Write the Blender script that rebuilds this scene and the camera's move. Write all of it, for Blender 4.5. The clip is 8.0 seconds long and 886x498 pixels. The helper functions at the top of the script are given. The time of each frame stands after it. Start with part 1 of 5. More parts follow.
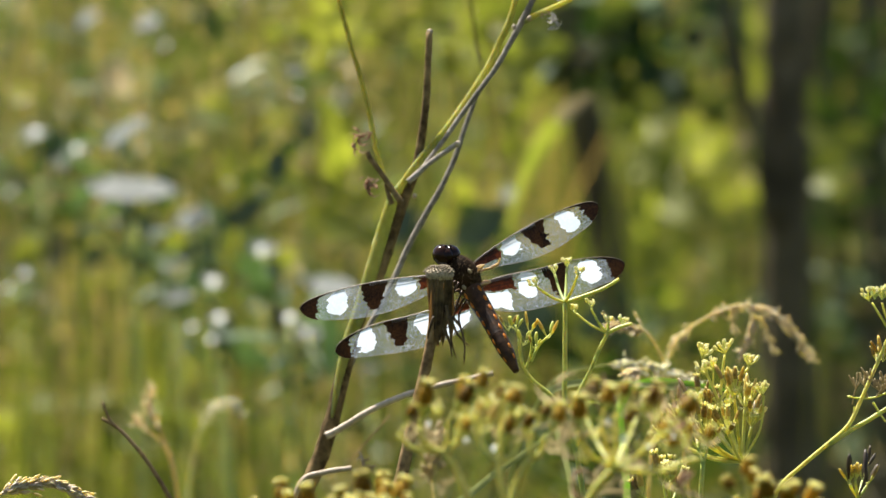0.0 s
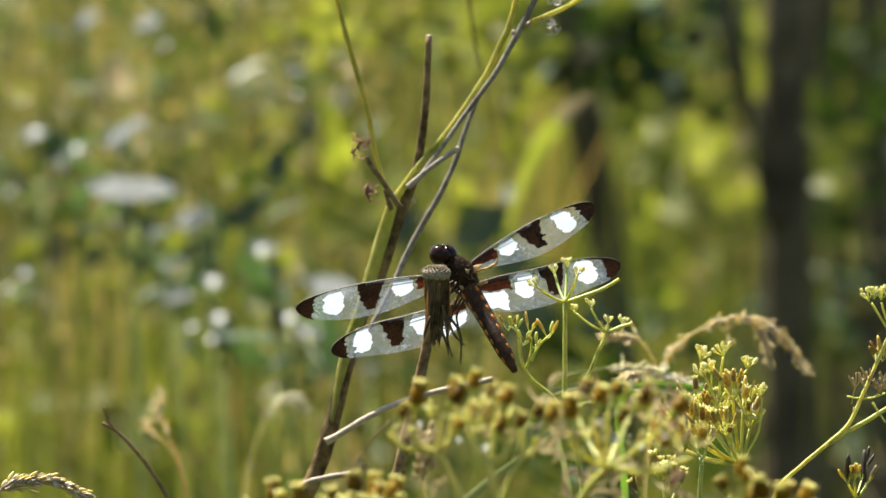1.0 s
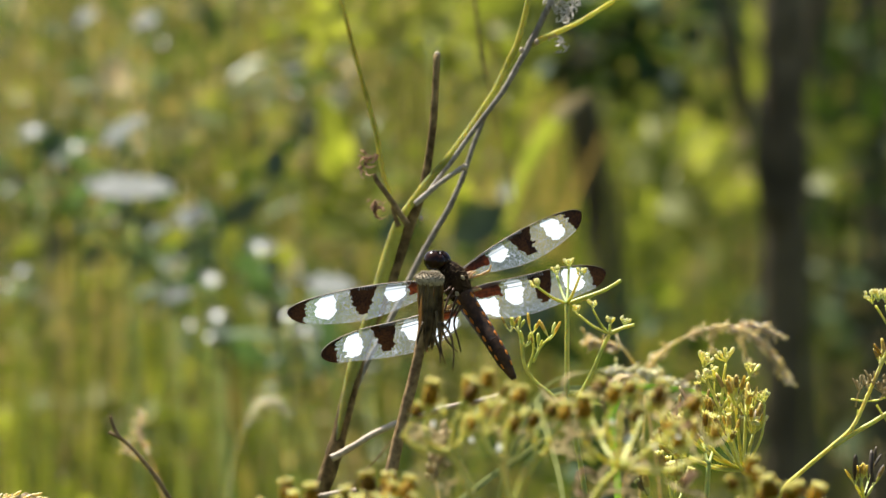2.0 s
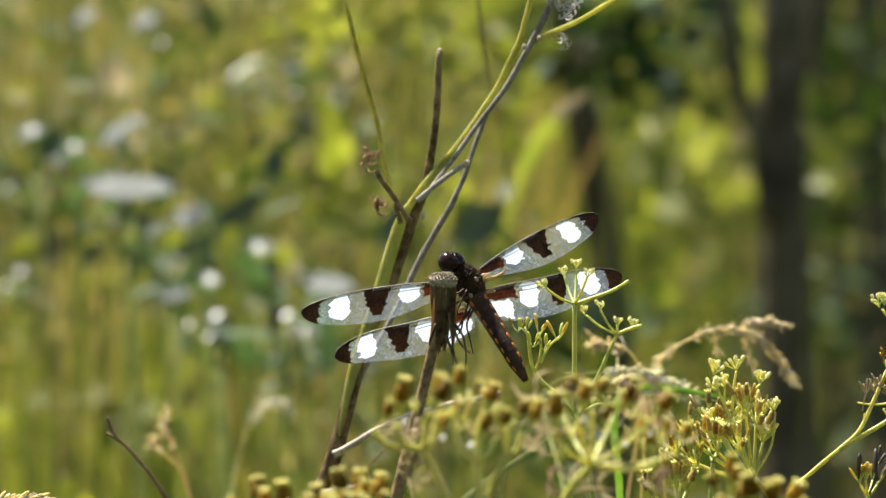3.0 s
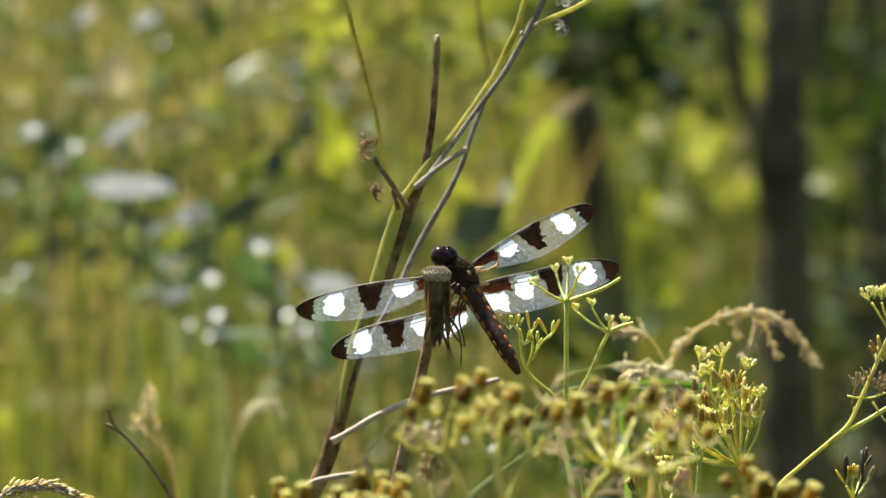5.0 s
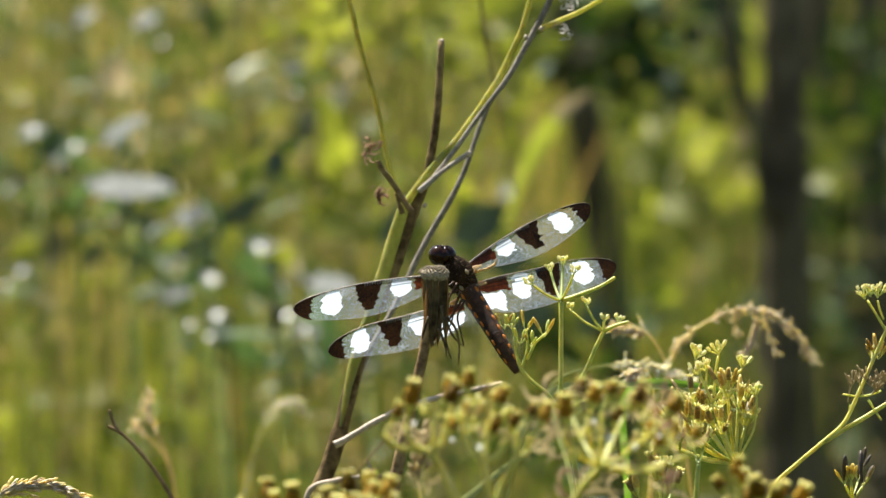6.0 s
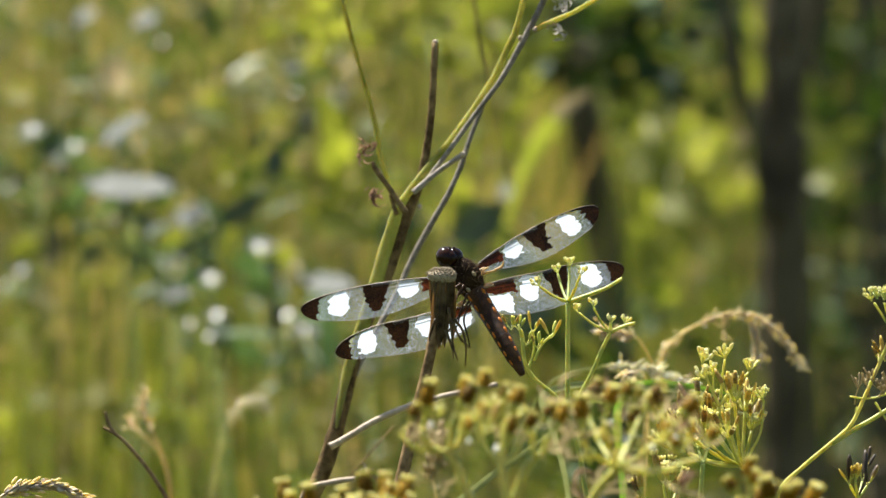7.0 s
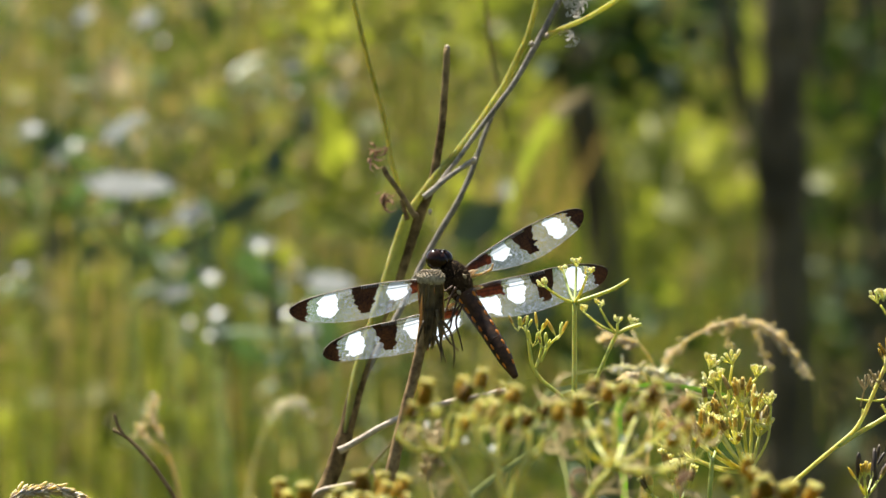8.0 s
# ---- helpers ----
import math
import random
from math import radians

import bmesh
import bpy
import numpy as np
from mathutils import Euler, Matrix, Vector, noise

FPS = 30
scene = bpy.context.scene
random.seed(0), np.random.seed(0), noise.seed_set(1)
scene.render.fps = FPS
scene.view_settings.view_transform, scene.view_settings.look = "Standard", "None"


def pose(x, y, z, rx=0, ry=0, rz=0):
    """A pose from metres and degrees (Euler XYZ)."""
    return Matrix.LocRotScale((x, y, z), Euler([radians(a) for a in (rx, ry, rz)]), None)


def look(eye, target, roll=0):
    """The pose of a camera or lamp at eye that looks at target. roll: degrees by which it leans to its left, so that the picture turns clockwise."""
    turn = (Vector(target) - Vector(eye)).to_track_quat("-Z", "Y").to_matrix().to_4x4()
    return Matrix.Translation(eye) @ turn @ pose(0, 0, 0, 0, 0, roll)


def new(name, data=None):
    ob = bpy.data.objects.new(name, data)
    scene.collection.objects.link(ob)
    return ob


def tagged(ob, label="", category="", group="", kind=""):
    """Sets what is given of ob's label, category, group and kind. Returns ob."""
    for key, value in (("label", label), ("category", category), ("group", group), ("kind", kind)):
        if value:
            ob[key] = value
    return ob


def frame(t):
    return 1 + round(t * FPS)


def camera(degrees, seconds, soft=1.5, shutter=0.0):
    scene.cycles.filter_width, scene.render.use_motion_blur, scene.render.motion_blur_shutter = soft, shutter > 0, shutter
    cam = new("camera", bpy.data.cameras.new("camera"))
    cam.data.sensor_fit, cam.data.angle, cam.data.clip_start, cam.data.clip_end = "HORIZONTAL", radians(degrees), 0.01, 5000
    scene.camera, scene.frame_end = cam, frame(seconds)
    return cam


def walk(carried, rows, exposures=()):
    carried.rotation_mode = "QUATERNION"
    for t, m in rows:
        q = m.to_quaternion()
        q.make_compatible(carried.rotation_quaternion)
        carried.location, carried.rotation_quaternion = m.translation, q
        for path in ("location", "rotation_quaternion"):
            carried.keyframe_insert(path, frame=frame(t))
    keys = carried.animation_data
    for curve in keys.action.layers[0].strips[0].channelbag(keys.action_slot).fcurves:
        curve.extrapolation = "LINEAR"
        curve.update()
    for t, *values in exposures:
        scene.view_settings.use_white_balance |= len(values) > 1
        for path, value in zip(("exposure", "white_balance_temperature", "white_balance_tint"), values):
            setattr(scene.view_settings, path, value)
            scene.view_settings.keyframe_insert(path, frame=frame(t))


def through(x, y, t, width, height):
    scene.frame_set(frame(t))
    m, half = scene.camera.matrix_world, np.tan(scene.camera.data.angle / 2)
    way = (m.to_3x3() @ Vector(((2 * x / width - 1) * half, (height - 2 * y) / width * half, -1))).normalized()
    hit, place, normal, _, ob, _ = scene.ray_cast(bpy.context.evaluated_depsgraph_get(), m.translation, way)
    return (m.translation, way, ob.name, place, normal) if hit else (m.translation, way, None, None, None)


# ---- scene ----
# ---- camera ----
cam = camera(4.5, 8.0)
EYE = Vector((0.0, 0.0, 1.3))
TILT = 87.0
REACH = 784 / math.tan(radians(2.25))      # finder units per unit of slope
STEP = math.degrees(1 / REACH)             # one finder unit as an angle
cam.data.dof.use_dof = True
cam.data.dof.focus_distance = 3.0
cam.data.dof.aperture_fstop = 32
cam.data.dof.aperture_blades = 0


def aim(dx, dy):
    """The standing camera, turned by a few finder units of hand tremble."""
    return pose(*EYE, TILT - dy * STEP, 0, dx * STEP)


# how far the far things drift in the finder: seconds, right, down
DRIFT = [(0, 0, 0), (0.5, 2, 2), (1, 0, 0), (1.5, -2, -3), (3, -5, -4), (3.5, -6, -6), (4, -5, -6), (4.5, -4, -5),
         (6, -3, -4), (6.5, -4, -5), (7, -4, -5), (7.5, -4, -7), (8, -4, -7)]
walk(cam, [(t, aim(x, -y)) for t, x, y in DRIFT])

FWD = Vector((0, math.sin(radians(TILT)), -math.cos(radians(TILT))))
UPW = Vector((0, math.cos(radians(TILT)), math.sin(radians(TILT))))
RGT = Vector((1, 0, 0))


def at(x, y, d):
    """The place d metres out along the view, x to the right and y down on the finder's scale of 1568 by 882."""
    return EYE + d * FWD + RGT * ((x - 784) * d / REACH) + UPW * ((441 - y) * d / REACH)


# ---- light ----
SUN_TO = Vector((-0.30, 0.36, 0.88)).normalized()
world = bpy.data.worlds.new("sky")
scene.world = world
world.use_nodes = True
sky = world.node_tree.nodes.new("ShaderNodeTexSky")
sky.sky_type, sky.sun_disc = "NISHITA", False
sky.sun_elevation = math.asin(SUN_TO.z)
sky.sun_rotation = math.atan2(SUN_TO.x, SUN_TO.y)
sky.dust_density, sky.ozone_density = 2.0, 0.5
back = world.node_tree.nodes["Background"]
back.inputs["Strength"].default_value = 0.07
world.node_tree.links.new(sky.outputs[0], back.inputs["Color"])
sun = new("sun", bpy.data.lights.new("sun", "SUN"))
sun.data.energy, sun.data.angle, sun.data.color = 6.0, radians(0.55), (1.0, 0.945, 0.87)
sun.matrix_world = look(SUN_TO * 30, (0, 0, 0))
scene.view_settings.exposure = 1.18


# ---- materials ----
def material(name, low, high, grain=200.0, rough=0.6, through=0.0, tint=None, bump=0.3, island=0.0, spec=0.4, blotch=None, each=0.0, coat=0.0, sub=0.0):
    """A mottled surface: two colours mixed by noise at two scales, part of the light let through."""
    m = bpy.data.materials.new(name)
    m.use_nodes = True
    n, link = m.node_tree.nodes, m.node_tree.links.new
    bsdf, out = n["Principled BSDF"], n["Material Output"]
    where = n.new("ShaderNodeTexCoord")
    fine, wide = n.new("ShaderNodeTexNoise"), n.new("ShaderNodeTexNoise")
    fine.inputs["Scale"].default_value, wide.inputs["Scale"].default_value = grain, grain / 9
    fine.inputs["Detail"].default_value, wide.inputs["Detail"].default_value = 4, 2
    link(where.outputs["Object"], fine.inputs["Vector"])
    link(where.outputs["Object"], wide.inputs["Vector"])
    total = n.new("ShaderNodeMath")
    total.operation = "ADD"
    link(fine.outputs["Fac"], total.inputs[0])
    link(wide.outputs["Fac"], total.inputs[1])
    ramp = n.new("ShaderNodeMapRange")
    ramp.inputs["From Min"].default_value, ramp.inputs["From Max"].default_value = 0.75, 1.25
    if island or each:
        source = n.new("ShaderNodeNewGeometry") if island else n.new("ShaderNodeObjectInfo")
        scaled = n.new("ShaderNodeMath")
        scaled.operation = "MULTIPLY_ADD"
        amount = island or each
        scaled.inputs[1].default_value, scaled.inputs[2].default_value = amount, -amount / 2
        link(source.outputs["Random Per Island" if island else "Random"], scaled.inputs[0])
        more = n.new("ShaderNodeMath")
        more.operation = "ADD"
        link(total.outputs[0], more.inputs[0])
        link(scaled.outputs[0], more.inputs[1])
        total = more
    link(total.outputs[0], ramp.inputs["Value"])
    mix = n.new("ShaderNodeMix")
    mix.data_type = "RGBA"
    mix.inputs["A"].default_value, mix.inputs["B"].default_value = (*low, 1), (*high, 1)
    link(ramp.outputs[0], mix.inputs["Factor"])
    link(mix.outputs["Result"], bsdf.inputs["Base Color"])
    bsdf.inputs["Roughness"].default_value = rough
    bsdf.inputs["Specular IOR Level"].default_value = spec
    bsdf.inputs["Coat Weight"].default_value = coat
    bsdf.inputs["Subsurface Weight"].default_value = sub
    bsdf.inputs["Subsurface Radius"].default_value = (1.0, 0.75, 0.25)
    bsdf.inputs["Subsurface Scale"].default_value = 0.004
    if bump:
        b = n.new("ShaderNodeBump")
        b.inputs["Strength"].default_value, b.inputs["Distance"].default_value = bump, 0.15 / grain
        link(fine.outputs["Fac"], b.inputs["Height"])
        link(b.outputs[0], bsdf.inputs["Normal"])
    if through:
        tr = n.new("ShaderNodeBsdfTranslucent")
        if tint:
            warm = n.new("ShaderNodeMix")
            warm.data_type, warm.blend_type = "RGBA", "MULTIPLY"
            warm.inputs["Factor"].default_value = 1
            link(mix.outputs["Result"], warm.inputs["A"])
            warm.inputs["B"].default_value = (*tint, 1)
            link(warm.outputs["Result"], tr.inputs["Color"])
        else:
            link(mix.outputs["Result"], tr.inputs["Color"])
        both = n.new("ShaderNodeMixShader")
        both.inputs["Fac"].default_value = through
        link(bsdf.outputs[0], both.inputs[1])
        link(tr.outputs[0], both.inputs[2])
        link(both.outputs[0], out.inputs["Surface"])
    return m


def membrane_material():
    """Clear wing skin with a net of fine veins, dusty enough to catch the light."""
    m = bpy.data.materials.new("wing_membrane")
    m.use_nodes = True
    n, link = m.node_tree.nodes, m.node_tree.links.new
    out = n["Material Output"]
    n.remove(n["Principled BSDF"])
    where = n.new("ShaderNodeTexCoord")
    cells = n.new("ShaderNodeTexVoronoi")
    cells.feature = "DISTANCE_TO_EDGE"
    cells.inputs["Scale"].default_value = 1300
    link(where.outputs["Object"], cells.inputs["Vector"])
    edge = n.new("ShaderNodeMapRange")
    edge.inputs["From Min"].default_value, edge.inputs["From Max"].default_value = 0.02, 0.12
    edge.inputs["To Min"].default_value, edge.inputs["To Max"].default_value = 0.32, 0.085
    link(cells.outputs["Distance"], edge.inputs["Value"])
    dust = n.new("ShaderNodeTexNoise")
    dust.inputs["Scale"].default_value = 900
    dust.inputs["Detail"].default_value = 5
    link(where.outputs["Object"], dust.inputs["Vector"])
    fleck = n.new("ShaderNodeMapRange")
    fleck.inputs["From Min"].default_value, fleck.inputs["From Max"].default_value = 0.45, 0.75
    fleck.inputs["To Max"].default_value = 0.19
    link(dust.outputs["Fac"], fleck.inputs["Value"])
    total = n.new("ShaderNodeMath")
    total.operation, total.use_clamp = "ADD", True
    link(edge.outputs[0], total.inputs[0])
    link(fleck.outputs[0], total.inputs[1])
    clear = n.new("ShaderNodeBsdfTransparent")
    clear.inputs["Color"].default_value = (0.93, 0.94, 0.93, 1)
    haze = n.new("ShaderNodeBsdfTranslucent")
    haze.inputs["Color"].default_value = (0.52, 0.59, 0.68, 1)
    gloss = n.new("ShaderNodeBsdfGlossy")
    gloss.inputs["Roughness"].default_value = 0.3
    a, b = n.new("ShaderNodeMixShader"), n.new("ShaderNodeMixShader")
    link(total.outputs[0], a.inputs["Fac"])
    link(clear.outputs[0], a.inputs[1])
    link(haze.outputs[0], a.inputs[2])
    b.inputs["Fac"].default_value = 0.06
    link(a.outputs[0], b.inputs[1])
    link(gloss.outputs[0], b.inputs[2])
    link(b.outputs[0], out.inputs["Surface"])
    return m


MEMBRANE = membrane_material()
WING_WHITE = material("wing_white", (0.82, 0.87, 0.93), (0.95, 0.98, 1.0), 1500, 0.7, 0.85, (0.92, 0.98, 1.06), bump=0.1)
WING_BROWN = material("wing_brown", (0.005, 0.0025, 0.001), (0.072, 0.032, 0.009), 1900, 0.5, 0.18, (0.9, 0.6, 0.3), bump=0.3, spec=0.2)
WING_ROOT = material("wing_root", (0.03, 0.010, 0.004), (0.15, 0.05, 0.016), 1400, 0.5, 0.5, (1.0, 0.6, 0.35), bump=0.2)
VEIN = material("vein", (0.10, 0.07, 0.05), (0.35, 0.28, 0.2), 900, 0.45)
VEIN_PALE = material("pale_vein", (0.6, 0.62, 0.6), (0.9, 0.92, 0.92), 900, 0.4, 0.8)
CHITIN = material("dark_chitin", (0.014, 0.0065, 0.0025), (0.085, 0.040, 0.014), 600, 0.5, bump=0.5, spec=0.2)
FUR = material("thorax_fur", (0.006, 0.0035, 0.0016), (0.045, 0.026, 0.011), 1600, 0.9, bump=0.9, spec=0.08)
HAIR = material("thorax_hair", (0.10, 0.065, 0.03), (0.30, 0.21, 0.11), 600, 0.6, 0.4, island=0.5)
EYE_DARK = material("compound_eye", (0.005, 0.0025, 0.0015), (0.03, 0.011, 0.005), 300, 0.21, spec=0.15, bump=0.02, coat=0.12)
ORANGE = material("abdomen_spot", (0.46, 0.12, 0.006), (0.78, 0.28, 0.02), 900, 0.5, 0.3, spec=0.3)
HINGE = material("wing_hinge", (0.28, 0.17, 0.08), (0.60, 0.44, 0.27), 900, 0.6, 0.4, bump=0.4, sub=0.3)
PALE_SPOT = material("thorax_mark", (0.22, 0.17, 0.08), (0.38, 0.31, 0.17), 900, 0.5)
BRACT_TAN = material("tan_bract", (0.12, 0.075, 0.03), (0.40, 0.27, 0.12), 500, 0.7, 0.4, (1.2, 0.85, 0.5), bump=0.6)
BRACT = material("dry_bract", (0.045, 0.03, 0.012), (0.29, 0.21, 0.095), 350, 0.7, 0.35, (1.3, 0.85, 0.45), bump=0.8)
DISC = material("dry_flower_disc", (0.13, 0.10, 0.06), (0.44, 0.37, 0.25), 1500, 0.9, bump=1.0)
STALK_BROWN = material("dead_stalk", (0.065, 0.040, 0.014), (0.33, 0.225, 0.095), 400, 0.7, bump=0.6, spec=0.12)
PERCH_BROWN = material("warm_dead_stalk", (0.13, 0.078, 0.032), (0.40, 0.27, 0.125), 500, 0.65, bump=0.6, spec=0.15)
STALK_GREEN = material("olive_stalk", (0.26, 0.29, 0.085), (0.47, 0.49, 0.175), 300, 0.6, 0.55, bump=0.25, sub=1.0, spec=0.15)
STALK_GREY = material("grey_twig", (0.15, 0.13, 0.10), (0.38, 0.335, 0.27), 600, 0.85, bump=0.5, spec=0.2)
STALK_PALE = material("bleached_twig", (0.30, 0.225, 0.145), (0.56, 0.46, 0.33), 600, 0.6, bump=0.4)
CURL = material("withered_leaf", (0.20, 0.11, 0.06), (0.46, 0.31, 0.20), 700, 0.9, 0.5, bump=0.6)
GREY_CURL = material("grey_withered_leaf", (0.34, 0.31, 0.27), (0.64, 0.60, 0.54), 700, 0.9, 0.5, bump=0.6)
UMBEL_GREEN = material("umbel_green", (0.22, 0.29, 0.06), (0.42, 0.47, 0.13), 500, 0.5, bump=0.2, sub=0.4)
UMBEL_YELLOW = material("umbel_yellow", (0.34, 0.355, 0.065), (0.58, 0.565, 0.165), 500, 0.5, bump=0.2, each=0.4, sub=0.4)
SEED = material("ripe_seed", (0.12, 0.086, 0.016), (0.44, 0.335, 0.075), 900, 0.5, bump=0.6, each=0.6, sub=0.35)
SEED_BROWN = material("browning_seed", (0.09, 0.052, 0.003), (0.36, 0.235, 0.018), 700, 0.6, 0.3, (1.5, 1.05, 0.3), spec=0.1, bump=0.6, each=0.5, sub=0.45)
CAP_GOLD = material("golden_seed_cap", (0.28, 0.26, 0.045), (0.52, 0.47, 0.115), 900, 0.5, bump=0.5, each=0.5, sub=0.4)
SEED_CAP = material("seed_cap", (0.48, 0.44, 0.11), (0.74, 0.69, 0.28), 900, 0.45, bump=0.3, each=0.4, sub=0.4)
SEED_DARK = material("spent_seed", (0.03, 0.02, 0.01), (0.10, 0.065, 0.03), 900, 0.6, bump=0.5, each=0.4)
FLORET = material("pale_floret", (0.48, 0.47, 0.17), (0.74, 0.72, 0.38), 900, 0.5, bump=0.3, each=0.3, sub=0.6)
# near-white petal, its glint painted as base colour
PETAL = material("glint_petal", (0.78, 0.78, 0.72), (0.92, 0.92, 0.88), 900, 0.4, 0.75, bump=0.4, spec=0.6)
STRAW = material("dry_grass", (0.40, 0.27, 0.13), (0.72, 0.55, 0.32), 600, 0.55, bump=0.3, island=0.4, sub=0.5)
RUSSET = material("russet_grass_head", (0.38, 0.25, 0.125), (0.70, 0.505, 0.295), 600, 0.7, bump=0.3, island=0.6, sub=0.5)
DRY_THREAD = material("dry_thread", (0.34, 0.26, 0.12), (0.58, 0.47, 0.26), 600, 0.7, 0.4, bump=0.3)
SILVER = material("silvery_grass_head", (0.40, 0.36, 0.21), (0.72, 0.66, 0.44), 600, 0.65, bump=0.3, island=0.5, sub=0.48)
TWIG = material("dark_twig", (0.11, 0.068, 0.028), (0.30, 0.205, 0.10), 500, 0.7, bump=0.6, spec=0.1)
GREEN_BLADE = material("fresh_green_blade", (0.11, 0.21, 0.03), (0.22, 0.36, 0.06), 200, 0.5, 0.6, (1.2, 1.3, 0.6), bump=0.1)
GREY_BLADE = material("grey_green_blade", (0.24, 0.27, 0.08), (0.40, 0.42, 0.16), 300, 0.7, 0.5, spec=0.1, bump=0.1)
def meadow_material():
    """Backlit blades, each of its own colour from deep green over olive and yellow-green to straw."""
    m = material("meadow_grass", (0.55, 0.55, 0.55), (1, 1, 1), 25, 0.45, 0.5, (1.3, 1.2, 0.6), bump=0.0)
    n, link = m.node_tree.nodes, m.node_tree.links.new
    ramp, geo = n.new("ShaderNodeValToRGB"), n.new("ShaderNodeNewGeometry")
    stops = ((0.0, (0.022, 0.046, 0.009)), (0.28, (0.075, 0.12, 0.02)), (0.50, (0.19, 0.235, 0.04)), (0.76, (0.33, 0.385, 0.06)), (0.91, (0.40, 0.34, 0.13)), (1.0, (0.40, 0.26, 0.13)))
    while len(ramp.color_ramp.elements) < len(stops):
        ramp.color_ramp.elements.new(0.5)
    for e, (where, colour) in zip(ramp.color_ramp.elements, stops):
        e.position, e.color = where, (*colour, 1)
    link(geo.outputs["Random Per Island"], ramp.inputs["Fac"])
    grain = next(k for k in n if k.type == "MIX" and k.blend_type == "MIX")
    paint = n.new("ShaderNodeMix")
    paint.data_type, paint.blend_type = "RGBA", "MULTIPLY"
    paint.inputs["Factor"].default_value = 1
    targets = [k.to_socket for k in grain.outputs["Result"].links]
    link(grain.outputs["Result"], paint.inputs["A"])
    link(ramp.outputs["Color"], paint.inputs["B"])
    for socket in targets:
        link(paint.outputs["Result"], socket)
    return m


MEADOW = meadow_material()
PLUME = material("grass_plume", (0.075, 0.08, 0.02), (0.38, 0.31, 0.145), 40, 0.5, 0.45, (1.2, 1.1, 0.7), bump=0.0, island=0.7)
YELLOW_BLADE = material("broad_blade", (0.24, 0.30, 0.05), (0.40, 0.42, 0.09), 60, 0.45, 0.55, (1.25, 1.2, 0.6), bump=0.1)
GLOSSY_LEAF = material("glossy_leaf", (0.042, 0.075, 0.040), (0.10, 0.15, 0.070), 120, 0.66, 0.30, (1.4, 1.6, 0.7), bump=0.15, spec=0.5, each=0.3)
# grey sheen of reflected sky put into the leaf's base colour
SHEEN_LEAF = material("painted_sheen_leaf", (0.045, 0.06, 0.045), (0.115, 0.125, 0.11), 160, 0.73, 0.12, (1.2, 1.3, 1.0), bump=0.6, spec=0.45, each=0.6)
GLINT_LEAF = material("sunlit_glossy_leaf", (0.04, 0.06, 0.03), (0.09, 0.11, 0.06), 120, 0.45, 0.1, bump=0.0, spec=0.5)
# darker copy of the leaf colour: shade painted in for dark background patches
SHADE_LEAF = material("shade_coloured_leaf", (0.035, 0.056, 0.028), (0.08, 0.11, 0.05), 120, 0.5, 0.14, bump=0.15, spec=0.45, each=0.3)
# brighter lime copy for sunlit patches, sunlight put into the base colour
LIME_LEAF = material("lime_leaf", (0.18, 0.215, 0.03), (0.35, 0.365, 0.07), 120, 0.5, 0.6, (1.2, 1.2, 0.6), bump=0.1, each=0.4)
GLOSSY_MIX = material("glossy_weed_leaf", (0.03, 0.06, 0.015), (0.14, 0.18, 0.045), 60, 0.42, 0.35, (1.5, 1.5, 0.5), bump=0.1, island=0.6, spec=0.5)
LEAF_MIX = material("weed_leaf", (0.05, 0.085, 0.02), (0.22, 0.235, 0.05), 60, 0.5, 0.5, (1.3, 1.25, 0.7), bump=0.1, island=0.7, spec=0.35)
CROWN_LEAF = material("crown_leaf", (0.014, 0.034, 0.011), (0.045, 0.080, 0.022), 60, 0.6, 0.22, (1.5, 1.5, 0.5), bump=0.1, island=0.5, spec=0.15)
BARK = material("bark", (0.045, 0.038, 0.022), (0.17, 0.14, 0.085), 45, 0.9, bump=0.9, spec=0.1)
SOIL = material("soil", (0.035, 0.04, 0.014), (0.085, 0.09, 0.03), 6, 0.95, bump=0.8, spec=0.1)


# ---- building helpers ----
def part(name, bm, mat, parent=None, label=""):
    """Link a bmesh as one mesh object, under a thing or a part."""
    me = bpy.data.meshes.new(name)
    bm.to_mesh(me)
    bm.free()
    me.materials.append(mat)
    for p in me.polygons:
        p.use_smooth = True
    ob = new(name, me)
    ob.parent = parent
    if label:
        ob["label"] = label
    return ob


def share(name, me, parent, m):
    """One more object on the mesh me, at the pose m in its parent's space."""
    ob = new(name, me)
    ob.parent = parent
    ob.matrix_basis = m
    return ob


def empty(name, label, category, group="", where=(0, 0, 0)):
    ob = new(name)
    ob.empty_display_size = 0.02
    ob.location = where
    return tagged(ob, label, category, group)


def smooth(points, n=6):
    """A centripetal Catmull-Rom curve through the points."""
    p = [Vector(q) for q in points]
    p = [2 * p[0] - p[1]] + p + [2 * p[-1] - p[-2]]
    out = []
    for i in range(1, len(p) - 2):
        a, b, c, d = p[i - 1], p[i], p[i + 1], p[i + 2]
        t1 = max((b - a).length, 1e-7) ** 0.5
        t2 = t1 + max((c - b).length, 1e-7) ** 0.5
        t3 = t2 + max((d - c).length, 1e-7) ** 0.5
        for k in range(n):
            t = t1 + (t2 - t1) * k / n
            a1 = a.lerp(b, t / t1)
            a2 = b.lerp(c, (t - t1) / (t2 - t1))
            a3 = c.lerp(d, (t - t2) / (t3 - t2))
            out.append(a1.lerp(a2, t / t2).lerp(a2.lerp(a3, (t - t1) / (t3 - t1)), (t - t1) / (t2 - t1)))
    out.append(p[-2])
    return out


